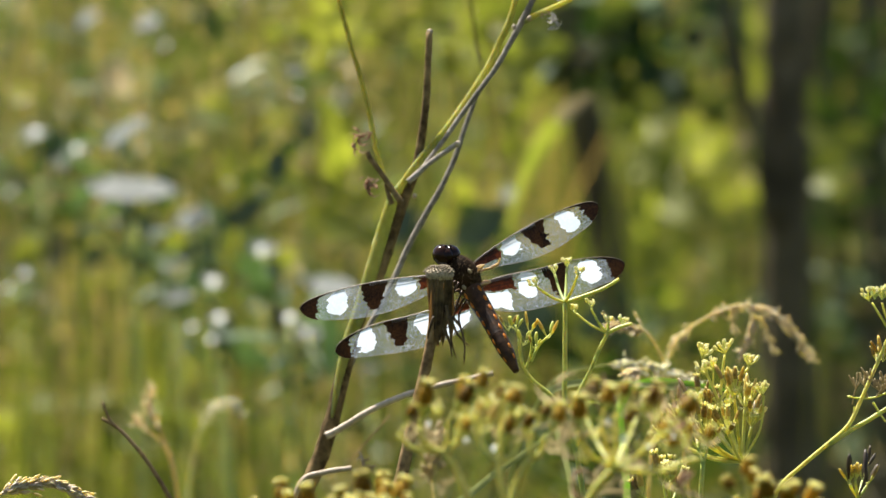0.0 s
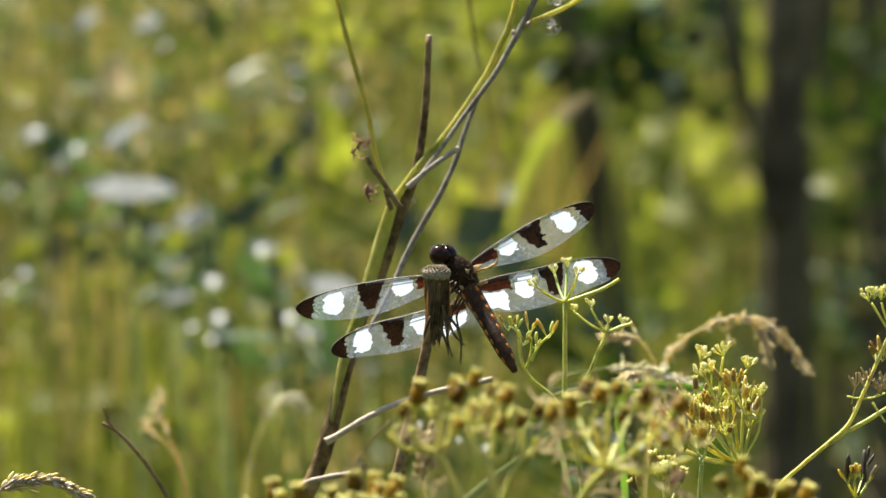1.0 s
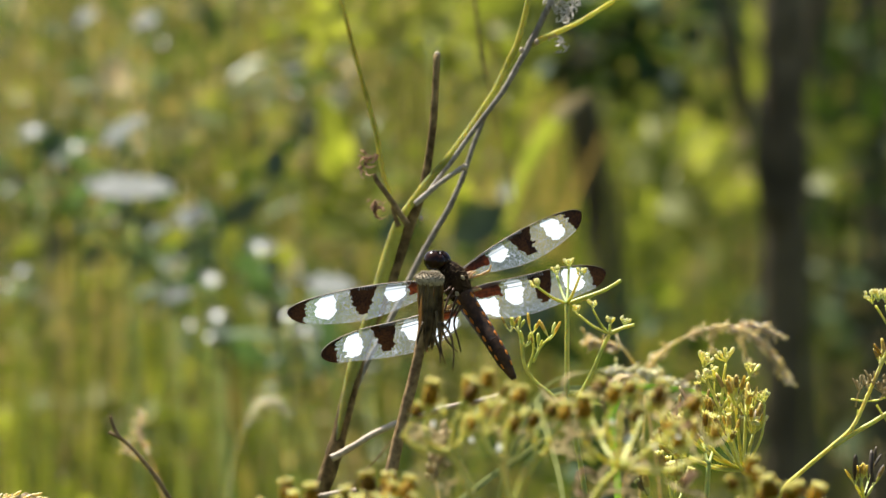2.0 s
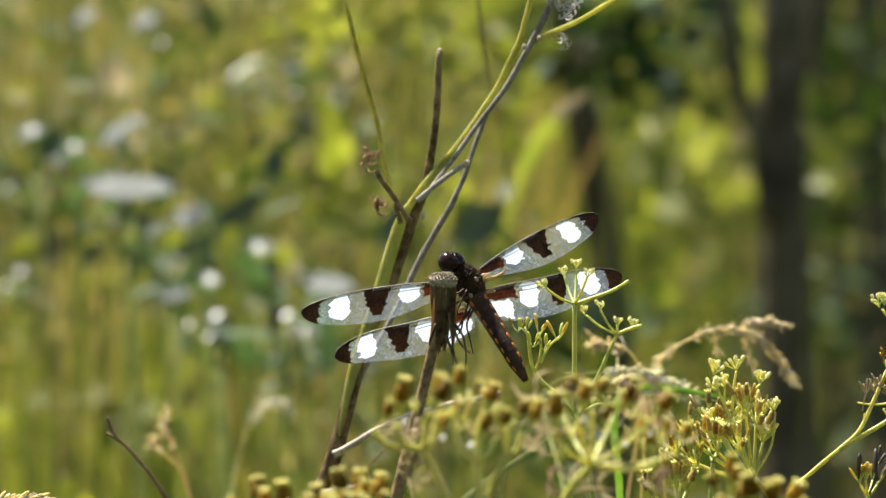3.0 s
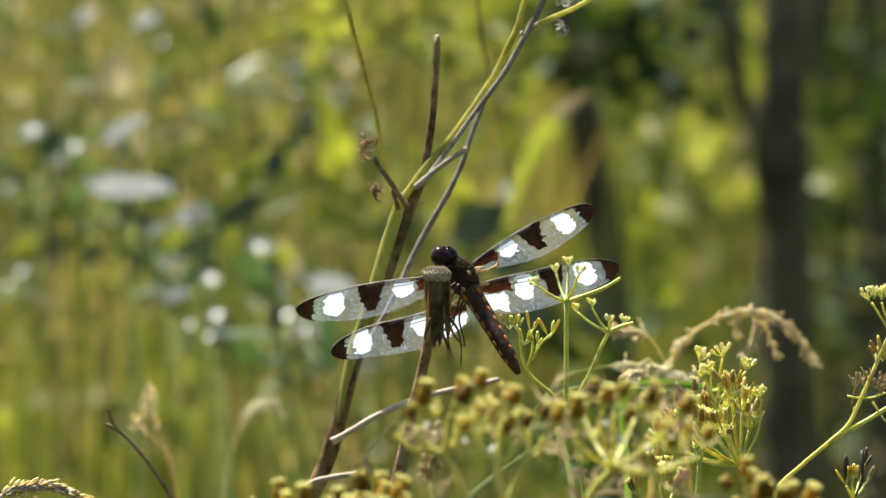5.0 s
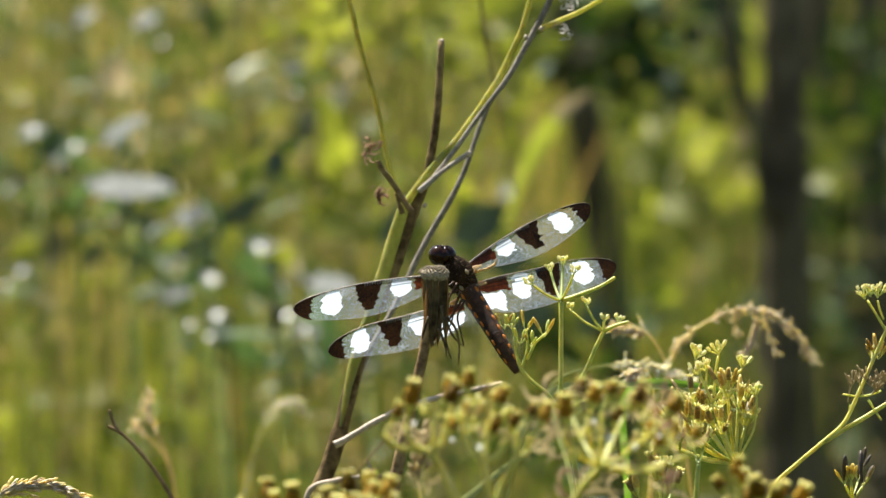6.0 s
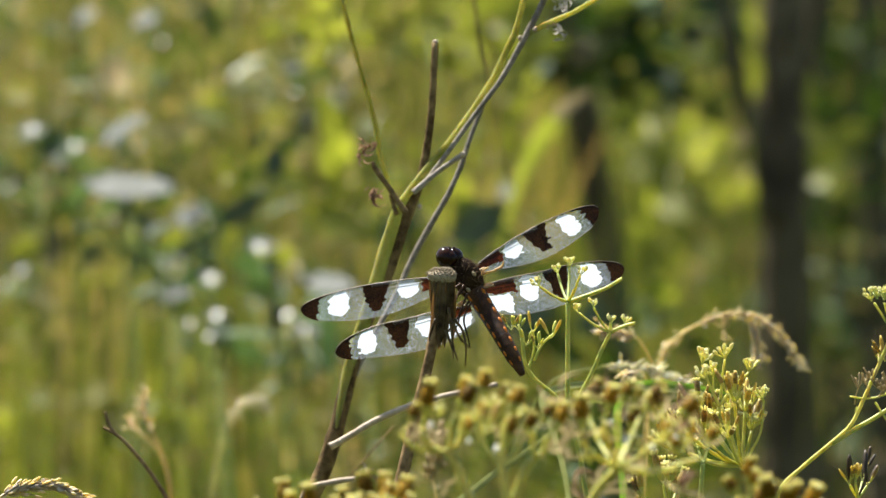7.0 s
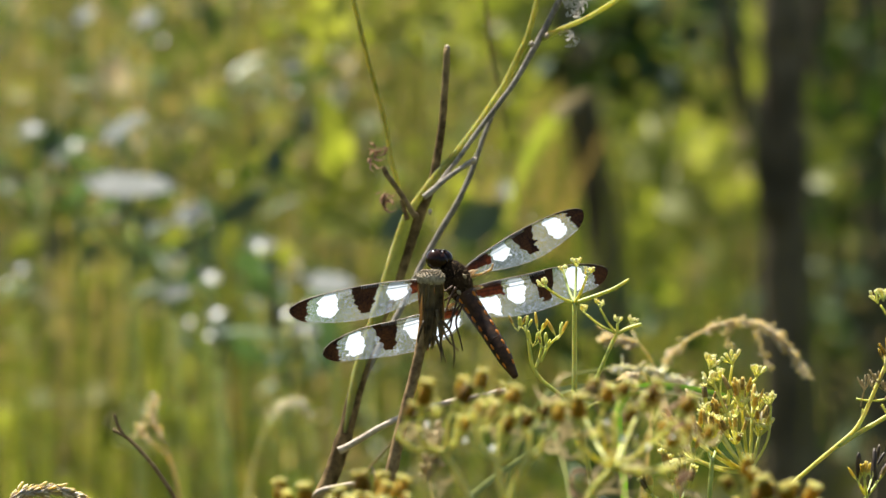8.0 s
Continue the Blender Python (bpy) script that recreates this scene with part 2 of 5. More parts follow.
def tube(bm, pts, r0, r1, sides=8, rough=0.0):
    """A tapered stem along the points."""
    rings = []
    side = None
    count = len(pts)
    for i, p in enumerate(pts):
        way = (pts[min(i + 1, count - 1)] - pts[max(i - 1, 0)]).normalized()
        if side is None:
            side = way.orthogonal().normalized()
        side = (side - way * side.dot(way)).normalized()
        other = way.cross(side)
        s = i / (count - 1)
        r = r0 + (r1 - r0) * s
        ring = []
        for k in range(sides):
            a = 2 * math.pi * k / sides
            q = r * (1 + rough * noise.noise(p * 300 + Vector((k * 3.1, 0, 0))))
            ring.append(bm.verts.new(p + side * math.cos(a) * q + other * math.sin(a) * q))
        rings.append(ring)
    for a, b in zip(rings, rings[1:]):
        for k in range(sides):
            bm.faces.new((a[k], a[(k + 1) % sides], b[(k + 1) % sides], b[k]))
    bm.faces.new(rings[0][::-1])
    bm.faces.new(rings[-1])
    return bm


def stem(points, r0, r1, sides=8, n=6, rough=0.08):
    return tube(bmesh.new(), smooth(points, n), r0, r1, sides, rough)


def lump(bm, centre, way, length, width, rings=5, sides=7, flat=1.0, nose=1.0, rough=0.0):
    """A closed seed-like body from centre along way."""
    way = Vector(way).normalized()
    side = way.orthogonal().normalized()
    other = way.cross(side)
    rows = []
    for i in range(1, rings):
        s = i / rings
        r = width / 2 * math.sin(math.pi * s ** nose) ** 0.7
        mid = centre + way * length * s
        rows.append([bm.verts.new(mid + (side * math.cos(a) + other * flat * math.sin(a)) * r * (1 + rough * noise.noise((mid + side * a) * 900)))
                     for a in [2 * math.pi * k / sides for k in range(sides)]])
    lo, hi = bm.verts.new(centre), bm.verts.new(centre + way * length)
    for a, b in zip(rows, rows[1:]):
        for k in range(sides):
            bm.faces.new((a[k], a[(k + 1) % sides], b[(k + 1) % sides], b[k]))
    for k in range(sides):
        bm.faces.new((lo, rows[0][(k + 1) % sides], rows[0][k]))
        bm.faces.new((hi, rows[-1][k], rows[-1][(k + 1) % sides]))
    return bm


def blade(bm, pts, width, normal, fold=0.25, tip=0.05, base=0.5, grow=0.35):
    """A grass or leaf blade: a folded strip along pts that swells and narrows."""
    rows = []
    count = len(pts)
    for i, p in enumerate(pts):
        way = (pts[min(i + 1, count - 1)] - pts[max(i - 1, 0)]).normalized()
        across = way.cross(normal)
        across = across.normalized() if across.length > 1e-6 else way.orthogonal()
        s = i / (count - 1)
        w = width / 2 * max(tip, (base + (1 - base) * min(1, s / grow) ** 2) * (1 - max(0, (s - grow) / (1 - grow)) ** 2))
        lift = across.cross(way) * w * fold
        rows.append([bm.verts.new(p - across * w + lift), bm.verts.new(p), bm.verts.new(p + across * w + lift)])
    for a, b in zip(rows, rows[1:]):
        bm.faces.new((a[0], a[1], b[1], b[0]))
        bm.faces.new((a[1], a[2], b[2], b[1]))
    return bm


def leaf(bm, root, way, normal, length, width, n=6, droop=0.15):
    """A broad leaf with a folded midrib, from root along way."""
    way, normal = Vector(way).normalized(), Vector(normal).normalized()
    across = way.cross(normal).normalized()
    up = across.cross(way)
    rows = []
    for i in range(n + 1):
        s = i / n
        w = width / 2 * (math.sin(math.pi * min(1, s * 0.93 + 0.04)) ** 0.8)
        p = root + way * length * s - up * droop * length * s * s
        rows.append([bm.verts.new(p - across * w + up * w * 0.22), bm.verts.new(p), bm.verts.new(p + across * w + up * w * 0.22)])
    for a, b in zip(rows, rows[1:]):
        bm.faces.new((a[0], a[1], b[1], b[0]))
        bm.faces.new((a[1], a[2], b[2], b[1]))
    return bm


def foot(x, y, d, lean=0.0):
    """The place on the ground below a place in view."""
    p = at(x, y, d)
    return Vector((p.x + lean, p.y, 0.0))


rnd = random.Random(7)

# ---- ground, meadow and distance ----
def ground():
    bm = bmesh.new()
    ys = [-60, -20, -6, -2, 0, 1, 2, 3, 4, 5, 6, 7, 8, 9, 10, 12, 14, 17, 21, 26, 34, 50, 90, 200, 600, 2000]
    xs = [-2000, -500, -120, -40, -15, -8, -5, -3, -2, -1, 0, 1, 2, 3, 5, 8, 15, 40, 120, 500, 2000]
    grid = [[bm.verts.new((x, y, 0.03 * noise.noise(Vector((x * 0.6, y * 0.6, 0))) - 0.02)) for x in xs] for y in ys]
    for a, b in zip(grid, grid[1:]):
        for k in range(len(xs) - 1):
            bm.faces.new((a[k], a[k + 1], b[k + 1], b[k]))
    tagged(part("ground", bm, SOIL), "brown-green soil under a rough summer meadow", "ground", kind="structure")


def blades_mesh(name, roots, heights, widths, leans, mat, label, seed, seg=6):
    """Many single blades in one mesh."""
    r = np.random.RandomState(seed)
    n = len(roots)
    turn = r.uniform(0, 2 * math.pi, n)
    face = r.uniform(0, 2 * math.pi, n)
    s = np.linspace(0, 1, seg + 1)
    bend = leans[:, None] * (s[None, :] ** 2.2)
    x = roots[:, 0:1] + np.cos(turn)[:, None] * bend * heights[:, None]
    y = roots[:, 1:2] + np.sin(turn)[:, None] * bend * heights[:, None]
    z = heights[:, None] * s[None, :] * (1 - 0.35 * np.abs(bend))
    w = widths[:, None] / 2 * np.clip(1.15 - s[None, :] ** 2.5 * 1.1, 0.06, 1)
    dx, dy = np.cos(face)[:, None] * w, np.sin(face)[:, None] * w
    left, right = np.stack([x - dx, y - dy, z], 2), np.stack([x + dx, y + dy, z], 2)
    verts = np.stack([left, right], 2).reshape(-1, 3)
    base = (np.arange(n) * (seg + 1) * 2)[:, None] + (np.arange(seg) * 2)[None, :]
    faces = np.stack([base, base + 1, base + 3, base + 2], 2).reshape(-1, 4)
    me = bpy.data.meshes.new(name)
    me.from_pydata(verts.tolist(), [], faces.tolist())
    me.materials.append(mat)
    return tagged(new(name, me), label, "grass", kind="stuff")


def meadow():
    r = np.random.RandomState(3)
    roots, heights, widths = [], [], []
    for y0, y1, half, count, tall in ((4.9, 5.2, 0.6, 350, 1.15), (5.0, 7.5, 1.2, 5200, 1.2), (7.5, 11.0, 2.0, 7000, 1.25), (11.0, 19.0, 4.0, 9000, 1.35)):
        x = r.uniform(-half, half, count)
        y = r.uniform(y0, y1, count)
        patch = np.array([noise.noise(Vector((a * 4.0, b * 1.3, 5))) for a, b in zip(x, y)])
        keep = patch + r.uniform(-0.5, 0.5, count) > -0.18
        x, y, patch = x[keep], y[keep], patch[keep]
        roots.append(np.stack([x, y], 1))
        shade = np.clip((x / y - 0.004) / 0.006, 0, 1) * ((y < 7.0) | ((x / y > 0.02) & (y < 8.5)))
        heights.append(tall * r.uniform(0.6, 1.15, len(x)) * (1 + 0.15 * patch) * (1 - 0.5 * shade))
        widths.append(r.uniform(0.0022, 0.0065, len(x)) * (1 + 0.6 * (y0 > 7)))
    roots, heights, widths = np.concatenate(roots), np.concatenate(heights), np.concatenate(widths)
    blades_mesh("meadow_grass", roots, heights, widths, np.clip(np.abs(r.normal(0, 0.13, len(roots))) + 0.03, 0, 0.26), MEADOW,
                "tall backlit yellow-green meadow grass growing from the ground", 4)
    n = 650
    y = r.uniform(4.7, 5.8, n)
    x = r.uniform(-0.046, 0.002, n) * y
    blades_mesh("near_grass", np.stack([x, y], 1), 1.3 - 0.0524 * y + r.uniform(-0.03, 0.018, n) * y + 0.02, r.uniform(0.003, 0.008, n), r.uniform(0.01, 0.12, n), MEADOW,
                "upright green and straw-coloured grass blades lit from behind", 8, 8)
    # lime blades added to brighten the lower left, sunlit tone in their colour
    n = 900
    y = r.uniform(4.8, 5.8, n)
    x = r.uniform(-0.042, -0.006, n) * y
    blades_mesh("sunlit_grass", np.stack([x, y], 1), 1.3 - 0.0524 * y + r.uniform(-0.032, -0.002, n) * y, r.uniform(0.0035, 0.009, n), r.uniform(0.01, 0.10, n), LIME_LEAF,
                "broad lime-green grass blades lit through, sunlight also put into colour", 9, 8)
    n = 60000
    far = np.sqrt(r.uniform(0.02, 1, n)) * 15
    way = r.uniform(0, 2 * math.pi, n)
    roots = np.stack([np.cos(way) * far, 4 + np.sin(way) * far], 1)
    roots = roots[(np.abs(roots[:, 0]) > 1.6) | (roots[:, 1] < -0.8)]
    n = len(roots)
    blades_mesh("outer_grass", roots, r.uniform(0.5, 1.1, n), r.uniform(0.008, 0.018, n), r.uniform(0.1, 0.5, n), MEADOW,
                "waist-high yellow-green meadow grass around the clearing", 6, 3)
    n = 5000
    roots = np.stack([r.uniform(-1.6, 1.6, n), r.uniform(-0.8, 3.75, n)], 1)
    blades_mesh("low_grass", roots, r.uniform(0.25, 0.7, n), r.uniform(0.003, 0.006, n), r.uniform(0.1, 0.5, n), MEADOW,
                "knee-high green and straw-coloured grass at the stalks' feet", 5)


def undergrowth():
    """Small leafy weeds between the grass, a scatter of single leaves on hidden shoots."""
    r = random.Random(77)
    for name, low, count, y0, y1, size, label in (("leafy_undergrowth", LEAF_MIX, 3000, 5.0, 9.0, 0.019, "mixed green leafy weeds growing through the meadow grass"),
                                                  ("small_leaved_weeds", GLOSSY_MIX, 900, 4.9, 6.4, 0.017, "small glossy leaves of low weeds among the grass")):
        bm = bmesh.new()
        for i in range(count):
            y = r.uniform(y0, y1)
            x = r.uniform(-0.055, 0.06 if size > 0.02 else -0.003) * y
            if noise.noise(Vector((x * 9, y * 2, 3))) + r.uniform(-0.4, 0.4) < (0.22 if x / y > 0.004 else 0.0) or (x / y > 0.004 and y < 6.8):
                continue
            z = 1.3 - 0.0524 * y + r.uniform(-0.045, 0.04) * y
            leaf(bm, Vector((x, y, max(0.1, z))), (r.gauss(0, 1), r.gauss(0, 1), r.gauss(0.1, 0.6)), (r.gauss(0, 0.6), r.gauss(0, 0.6), 1), size * r.uniform(0.6, 1.5), size * r.uniform(0.4, 0.7), 4)
        tagged(part(name, bm, low), label, "weeds", kind="stuff")


def flowering_grass():
    """Thin upright grass stalks with loose plumes of pale flecks."""
    r = random.Random(55)
    verts, faces = [], []

    def fleck(p, way, length, width):
        side = way.cross(Vector((r.gauss(0, 1), r.gauss(0, 1), r.gauss(0, 1)))).normalized() * width / 2
        k = len(verts)
        verts.extend([tuple(p), tuple(p + way * length * 0.45 + side), tuple(p + way * length), tuple(p + way * length * 0.45 - side)])
        faces.append((k, k + 1, k + 2, k + 3))

    for i in range(520):
        y = 4.7 + 3.0 * r.random() ** 1.3
        x = r.uniform(-0.05, 0.045) * y
        if x / y > 0.006 and (y < 5.6 or r.random() < 0.7):
            continue
        top = 1.3 - 0.0524 * y + r.uniform(-0.03, 0.06) * y
        lean = Vector((r.gauss(0, 0.06), r.gauss(0, 0.06), 1)).normalized()
        foot_point = Vector((x, y, 0)) - Vector((lean.x, lean.y, 0)) * top
        fleck(foot_point, lean, top * 1.15, 0.0022)
        plume = r.uniform(0.08, 0.22)
        spread = r.uniform(0.006, 0.02)
        for k in range(int(plume * 300)):
            s = r.random()
            p = foot_point + lean * (top * 1.0 - plume * s + 0.04)
            out = Vector((r.gauss(0, 1), r.gauss(0, 1), r.gauss(0.4, 0.6)))
            fleck(p + out * spread * (0.25 + 0.75 * s), out.normalized(), r.uniform(0.004, 0.010), r.uniform(0.0015, 0.004))
    me = bpy.data.meshes.new("flowering_grass")
    me.from_pydata(verts, [], faces)
    me.materials.append(PLUME)
    tagged(new("flowering_grass", me), "blurred pale plumes of flowering meadow grass", "grass", kind="stuff")


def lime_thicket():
    """Lime leaves beyond the stalks, one loose drift of foliage lit through, with sunlight also put into the colour."""
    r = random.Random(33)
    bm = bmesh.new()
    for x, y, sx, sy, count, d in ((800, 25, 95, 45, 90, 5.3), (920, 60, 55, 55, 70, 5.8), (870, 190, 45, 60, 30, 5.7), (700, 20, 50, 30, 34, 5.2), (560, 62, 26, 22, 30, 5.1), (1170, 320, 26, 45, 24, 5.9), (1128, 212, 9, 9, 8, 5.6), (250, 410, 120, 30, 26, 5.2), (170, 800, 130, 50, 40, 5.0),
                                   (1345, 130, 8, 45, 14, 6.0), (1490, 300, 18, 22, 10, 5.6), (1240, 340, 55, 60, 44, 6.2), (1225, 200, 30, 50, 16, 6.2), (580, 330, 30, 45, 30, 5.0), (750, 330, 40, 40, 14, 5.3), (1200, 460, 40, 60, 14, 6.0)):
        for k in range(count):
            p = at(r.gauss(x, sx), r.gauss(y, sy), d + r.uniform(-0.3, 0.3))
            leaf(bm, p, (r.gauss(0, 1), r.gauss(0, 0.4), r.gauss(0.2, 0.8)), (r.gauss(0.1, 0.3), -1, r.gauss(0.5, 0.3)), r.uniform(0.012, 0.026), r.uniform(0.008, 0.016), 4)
    tagged(part("lime_thicket", bm, LIME_LEAF), "bright lime-green foliage lit through, sunlight also put into its colour", "foliage", kind="stuff")


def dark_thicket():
    """Small dark leaves added to darken pockets of the meadow, shade put into their colour."""
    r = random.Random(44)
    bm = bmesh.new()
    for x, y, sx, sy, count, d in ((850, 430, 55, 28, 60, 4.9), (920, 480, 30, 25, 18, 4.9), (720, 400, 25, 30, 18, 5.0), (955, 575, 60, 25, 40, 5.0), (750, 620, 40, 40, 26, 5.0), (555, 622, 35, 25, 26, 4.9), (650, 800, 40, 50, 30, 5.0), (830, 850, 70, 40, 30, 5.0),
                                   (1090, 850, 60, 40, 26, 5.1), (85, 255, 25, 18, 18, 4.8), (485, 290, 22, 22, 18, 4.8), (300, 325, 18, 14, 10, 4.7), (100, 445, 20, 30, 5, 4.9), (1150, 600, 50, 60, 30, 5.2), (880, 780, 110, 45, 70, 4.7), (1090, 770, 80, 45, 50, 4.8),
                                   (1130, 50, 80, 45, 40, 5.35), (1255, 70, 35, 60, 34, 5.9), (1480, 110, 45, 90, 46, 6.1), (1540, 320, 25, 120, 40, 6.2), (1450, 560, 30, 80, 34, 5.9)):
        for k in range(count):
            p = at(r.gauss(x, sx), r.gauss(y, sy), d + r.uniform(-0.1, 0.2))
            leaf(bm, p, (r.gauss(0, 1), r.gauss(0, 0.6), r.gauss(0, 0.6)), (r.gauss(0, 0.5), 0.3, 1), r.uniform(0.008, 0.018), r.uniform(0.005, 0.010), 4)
    tagged(part("dark_thicket", bm, CROWN_LEAF), "dark green leaves added as painted shade in the meadow's pockets", "foliage", kind="stuff")


def far_wood():
    """A dense edge of bushes that closes the meadow all round."""
    bm = bmesh.new()
    r = random.Random(21)
    for i in range(9000):
        a = r.uniform(0, 2 * math.pi)
        d = r.uniform(24, 34)
        h = 5.5 * r.random() ** 1.3 * (0.75 + 0.5 * noise.noise(Vector((math.cos(a) * 6, math.sin(a) * 6, 1))))
        p = Vector((math.cos(a) * d, 4 + math.sin(a) * d, h))
        leaf(bm, p, (r.gauss(0, 1), r.gauss(0, 1), r.gauss(0, 0.6)), (r.gauss(0, 0.4), r.gauss(0, 0.4), 1), r.uniform(0.3, 0.7), r.uniform(0.25, 0.5), 3)
    tagged(part("far_wood", bm, CROWN_LEAF), "dark green leafy edge of a wood round the meadow", "woods", kind="stuff")


def sapling(label, trunk, limbs, crown):
    """A young tree: trunk points with radii, limbs, and a crown of leaf clumps (centre, spread, count)."""
    base = trunk[0][0]
    ob = empty("sapling", label, "tree", "saplings", base)
    shift = Vector(base)
    bm = tube(bmesh.new(), [p - shift for p in smooth(trunk[0], 8)], trunk[1], trunk[2], 12, rough=0.12)
    part("trunk", bm, BARK, ob)
    for pts, r0, r1 in limbs:
        part("limb", tube(bmesh.new(), [p - shift for p in smooth(pts, 8)], r0, r1, 10, rough=0.12), BARK, ob)
    bm = bmesh.new()
    for centre, spread, count, size in crown:
        for i in range(count):
            p = centre + Vector((rnd.gauss(0, spread), rnd.gauss(0, spread), rnd.gauss(0, spread * 0.7)))
            leaf(bm, p - shift, (rnd.gauss(0, 1), rnd.gauss(0, 1), rnd.gauss(-0.3, 0.5)), (rnd.gauss(0, 0.5), rnd.gauss(0, 0.5), 1), size * rnd.uniform(0.7, 1.3), size * rnd.uniform(0.4, 0.6), 4)
    part("crown", bm, CROWN_LEAF, ob)
    return ob


def trees():
    def line(pairs, d):
        return [at(x, y, d) for x, y in pairs]

    def crown(p, h):
        out = []
        for k in range(9):
            out.append((Vector((p.x + rnd.gauss(0, 0.35), p.y + rnd.gauss(1.0, 0.45), h + rnd.gauss(0, 0.3))), 0.16, 45, 0.075))
        return out

    d = 5.5
    top = at(985, -60, d)
    trunk = [foot(1075, 800, d), *line([(1100, 880), (1088, 560), (1060, 330), (1020, 130), (990, -60)], d), top + Vector((-0.05, 0, 0.5)), top + Vector((0.02, 0.1, 1.2))]
    dark = [(at(1050, 25, d - 0.2), 0.010, 7, 0.026), (at(1080, 150, d - 0.2), 0.007, 9, 0.024), (at(1095, 185, d - 0.2), 0.005, 6, 0.022), (at(1140, 15, d - 0.2), 0.010, 8, 0.026), (at(1178, 138, d - 0.2), 0.005, 7, 0.022),
            (at(1145, 118, d - 0.2), 0.005, 4, 0.020), (at(1215, 12, d - 0.1), 0.009, 8, 0.024), (at(960, 70, d - 0.1), 0.007, 6, 0.022), (at(1055, 110, d - 0.15), 0.006, 5, 0.022)]
    limb = [(line([(1025, 120), (1080, 90), (1150, 110), (1195, 130)], d - 0.1), 0.006, 0.002)]
    sapling("slender dark-barked sapling with a leafy low bough in tall grass", (trunk, 0.0100, 0.0078), limb, dark + crown(top, top.z + 1.2))
    d = 5.7
    top = at(1400, -60, d)
    trunk = [foot(1405, 800, d), *line([(1402, 880), (1396, 600), (1390, 300), (1386, 60), (1390, -60)], d), top + Vector((0.02, 0, 0.6)), top + Vector((0.05, 0.1, 1.5))]
    limbs = [(line([(1368, 390), (1348, 255), (1316, 160), (1286, 30), (1274, -80)], d - 0.02), 0.0068, 0.0052),
             (line([(1380, 480), (1420, 300), (1440, 120), (1452, -60)], d + 0.06), 0.0042, 0.003),
             (line([(1440, 1000), (1436, 700), (1425, 450), (1420, 200), (1424, -60)], d + 0.7), 0.008, 0.006)]
    sapling("forked dark-barked sapling standing in shade among the grass", (trunk, 0.0150, 0.0090), limbs, crown(top, top.z + 1.4))
    d = 6.8
    top = at(1545, -60, d)
    trunk = [foot(1560, 800, d), *line([(1558, 880), (1556, 500), (1548, 250), (1540, 50), (1536, -60)], d), top + Vector((0.0, 0, 0.6)), top + Vector((0.05, 0.1, 1.4))]
    for x, depth, r0 in ((1330, 8.4, 0.005), (1474, 6.8, 0.0065), (1532, 8.0, 0.009), (1592, 7.4, 0.013)):
        head = at(x, -60, depth)
        way = [foot(x + 10, 800, depth), *line([(x + 12, 880), (x + 5, 500), (x - 6, 200), (x, -60)], depth), head + Vector((0.04, 0, 0.6)), head + Vector((0.0, 0.1, 1.3))]
        low_leaves = [(at(x + rnd.uniform(-30, 60), rnd.uniform(-20, 860), depth - 0.1), 0.03, 6, 0.035) for k in range(6 if x < 1400 else 9)]
        sapling("slim dark-barked sapling at the wood's edge", (way, r0, r0 * 0.75), [], low_leaves + crown(head, head.z + 1.1))
    sapling("thin dark-barked sapling beside a forked one", (trunk, 0.011, 0.008), [], crown(top, top.z + 1.3))


def broad_plant(x, y, d, leaves, label):
    """A leafy herb: a stalk with glossy oval leaves, some turned to catch the light. leaves: (dx, dy, length, width, turn)"""
    ob = empty("broadleaf_herb", label, "plant", "broadleaf herbs", foot(x, y, d))
    shift = ob.location.copy()
    top = at(x, y, d)
    part("stalk", stem([Vector((0, 0, 0)), (top - shift) * 0.5 + Vector((0.02, 0, 0)), top - shift], 0.0022, 0.0009, 6), UMBEL_GREEN, ob)
    for dx, dy, length, width, turn in leaves:
        p = at(x + dx, y + dy, d + rnd.uniform(-0.06, 0.06)) - shift
        spine = Vector((0, 0, p.z)) + (top - shift - Vector((0, 0, (top - shift).z))) * (p.z / (top - shift).z)
        top_leaf = dx == 0 and dy == 0
        way = Vector((math.cos(turn), (math.sin(turn) - 0.32 * math.cos(turn)) / 0.69 if top_leaf else rnd.uniform(-0.3, 0.3), math.sin(turn)))
        face = GLINT + Vector((rnd.uniform(-0.06, 0.06), rnd.uniform(-0.06, 0.06), 0)) if top_leaf else Vector((rnd.uniform(-0.5, 0.5), rnd.uniform(-0.2, 0.6), 1))
        bm = leaf(bmesh.new(), p - way * length / 2, way, face, length, width, droop=0.04 if top_leaf else 0.15)
        tube(bm, [spine - Vector((0, 0, 0.01)), (spine + p - way * length / 2) / 2 + Vector((0, 0, 0.004)), p - way * length / 2], 0.0012, 0.0008, 5)
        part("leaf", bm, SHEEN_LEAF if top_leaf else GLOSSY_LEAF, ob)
    return ob


GLINT = (SUN_TO + Vector((0, -0.999, 0.05))).normalized()      # how a leaf must face to throw the sun at the viewer


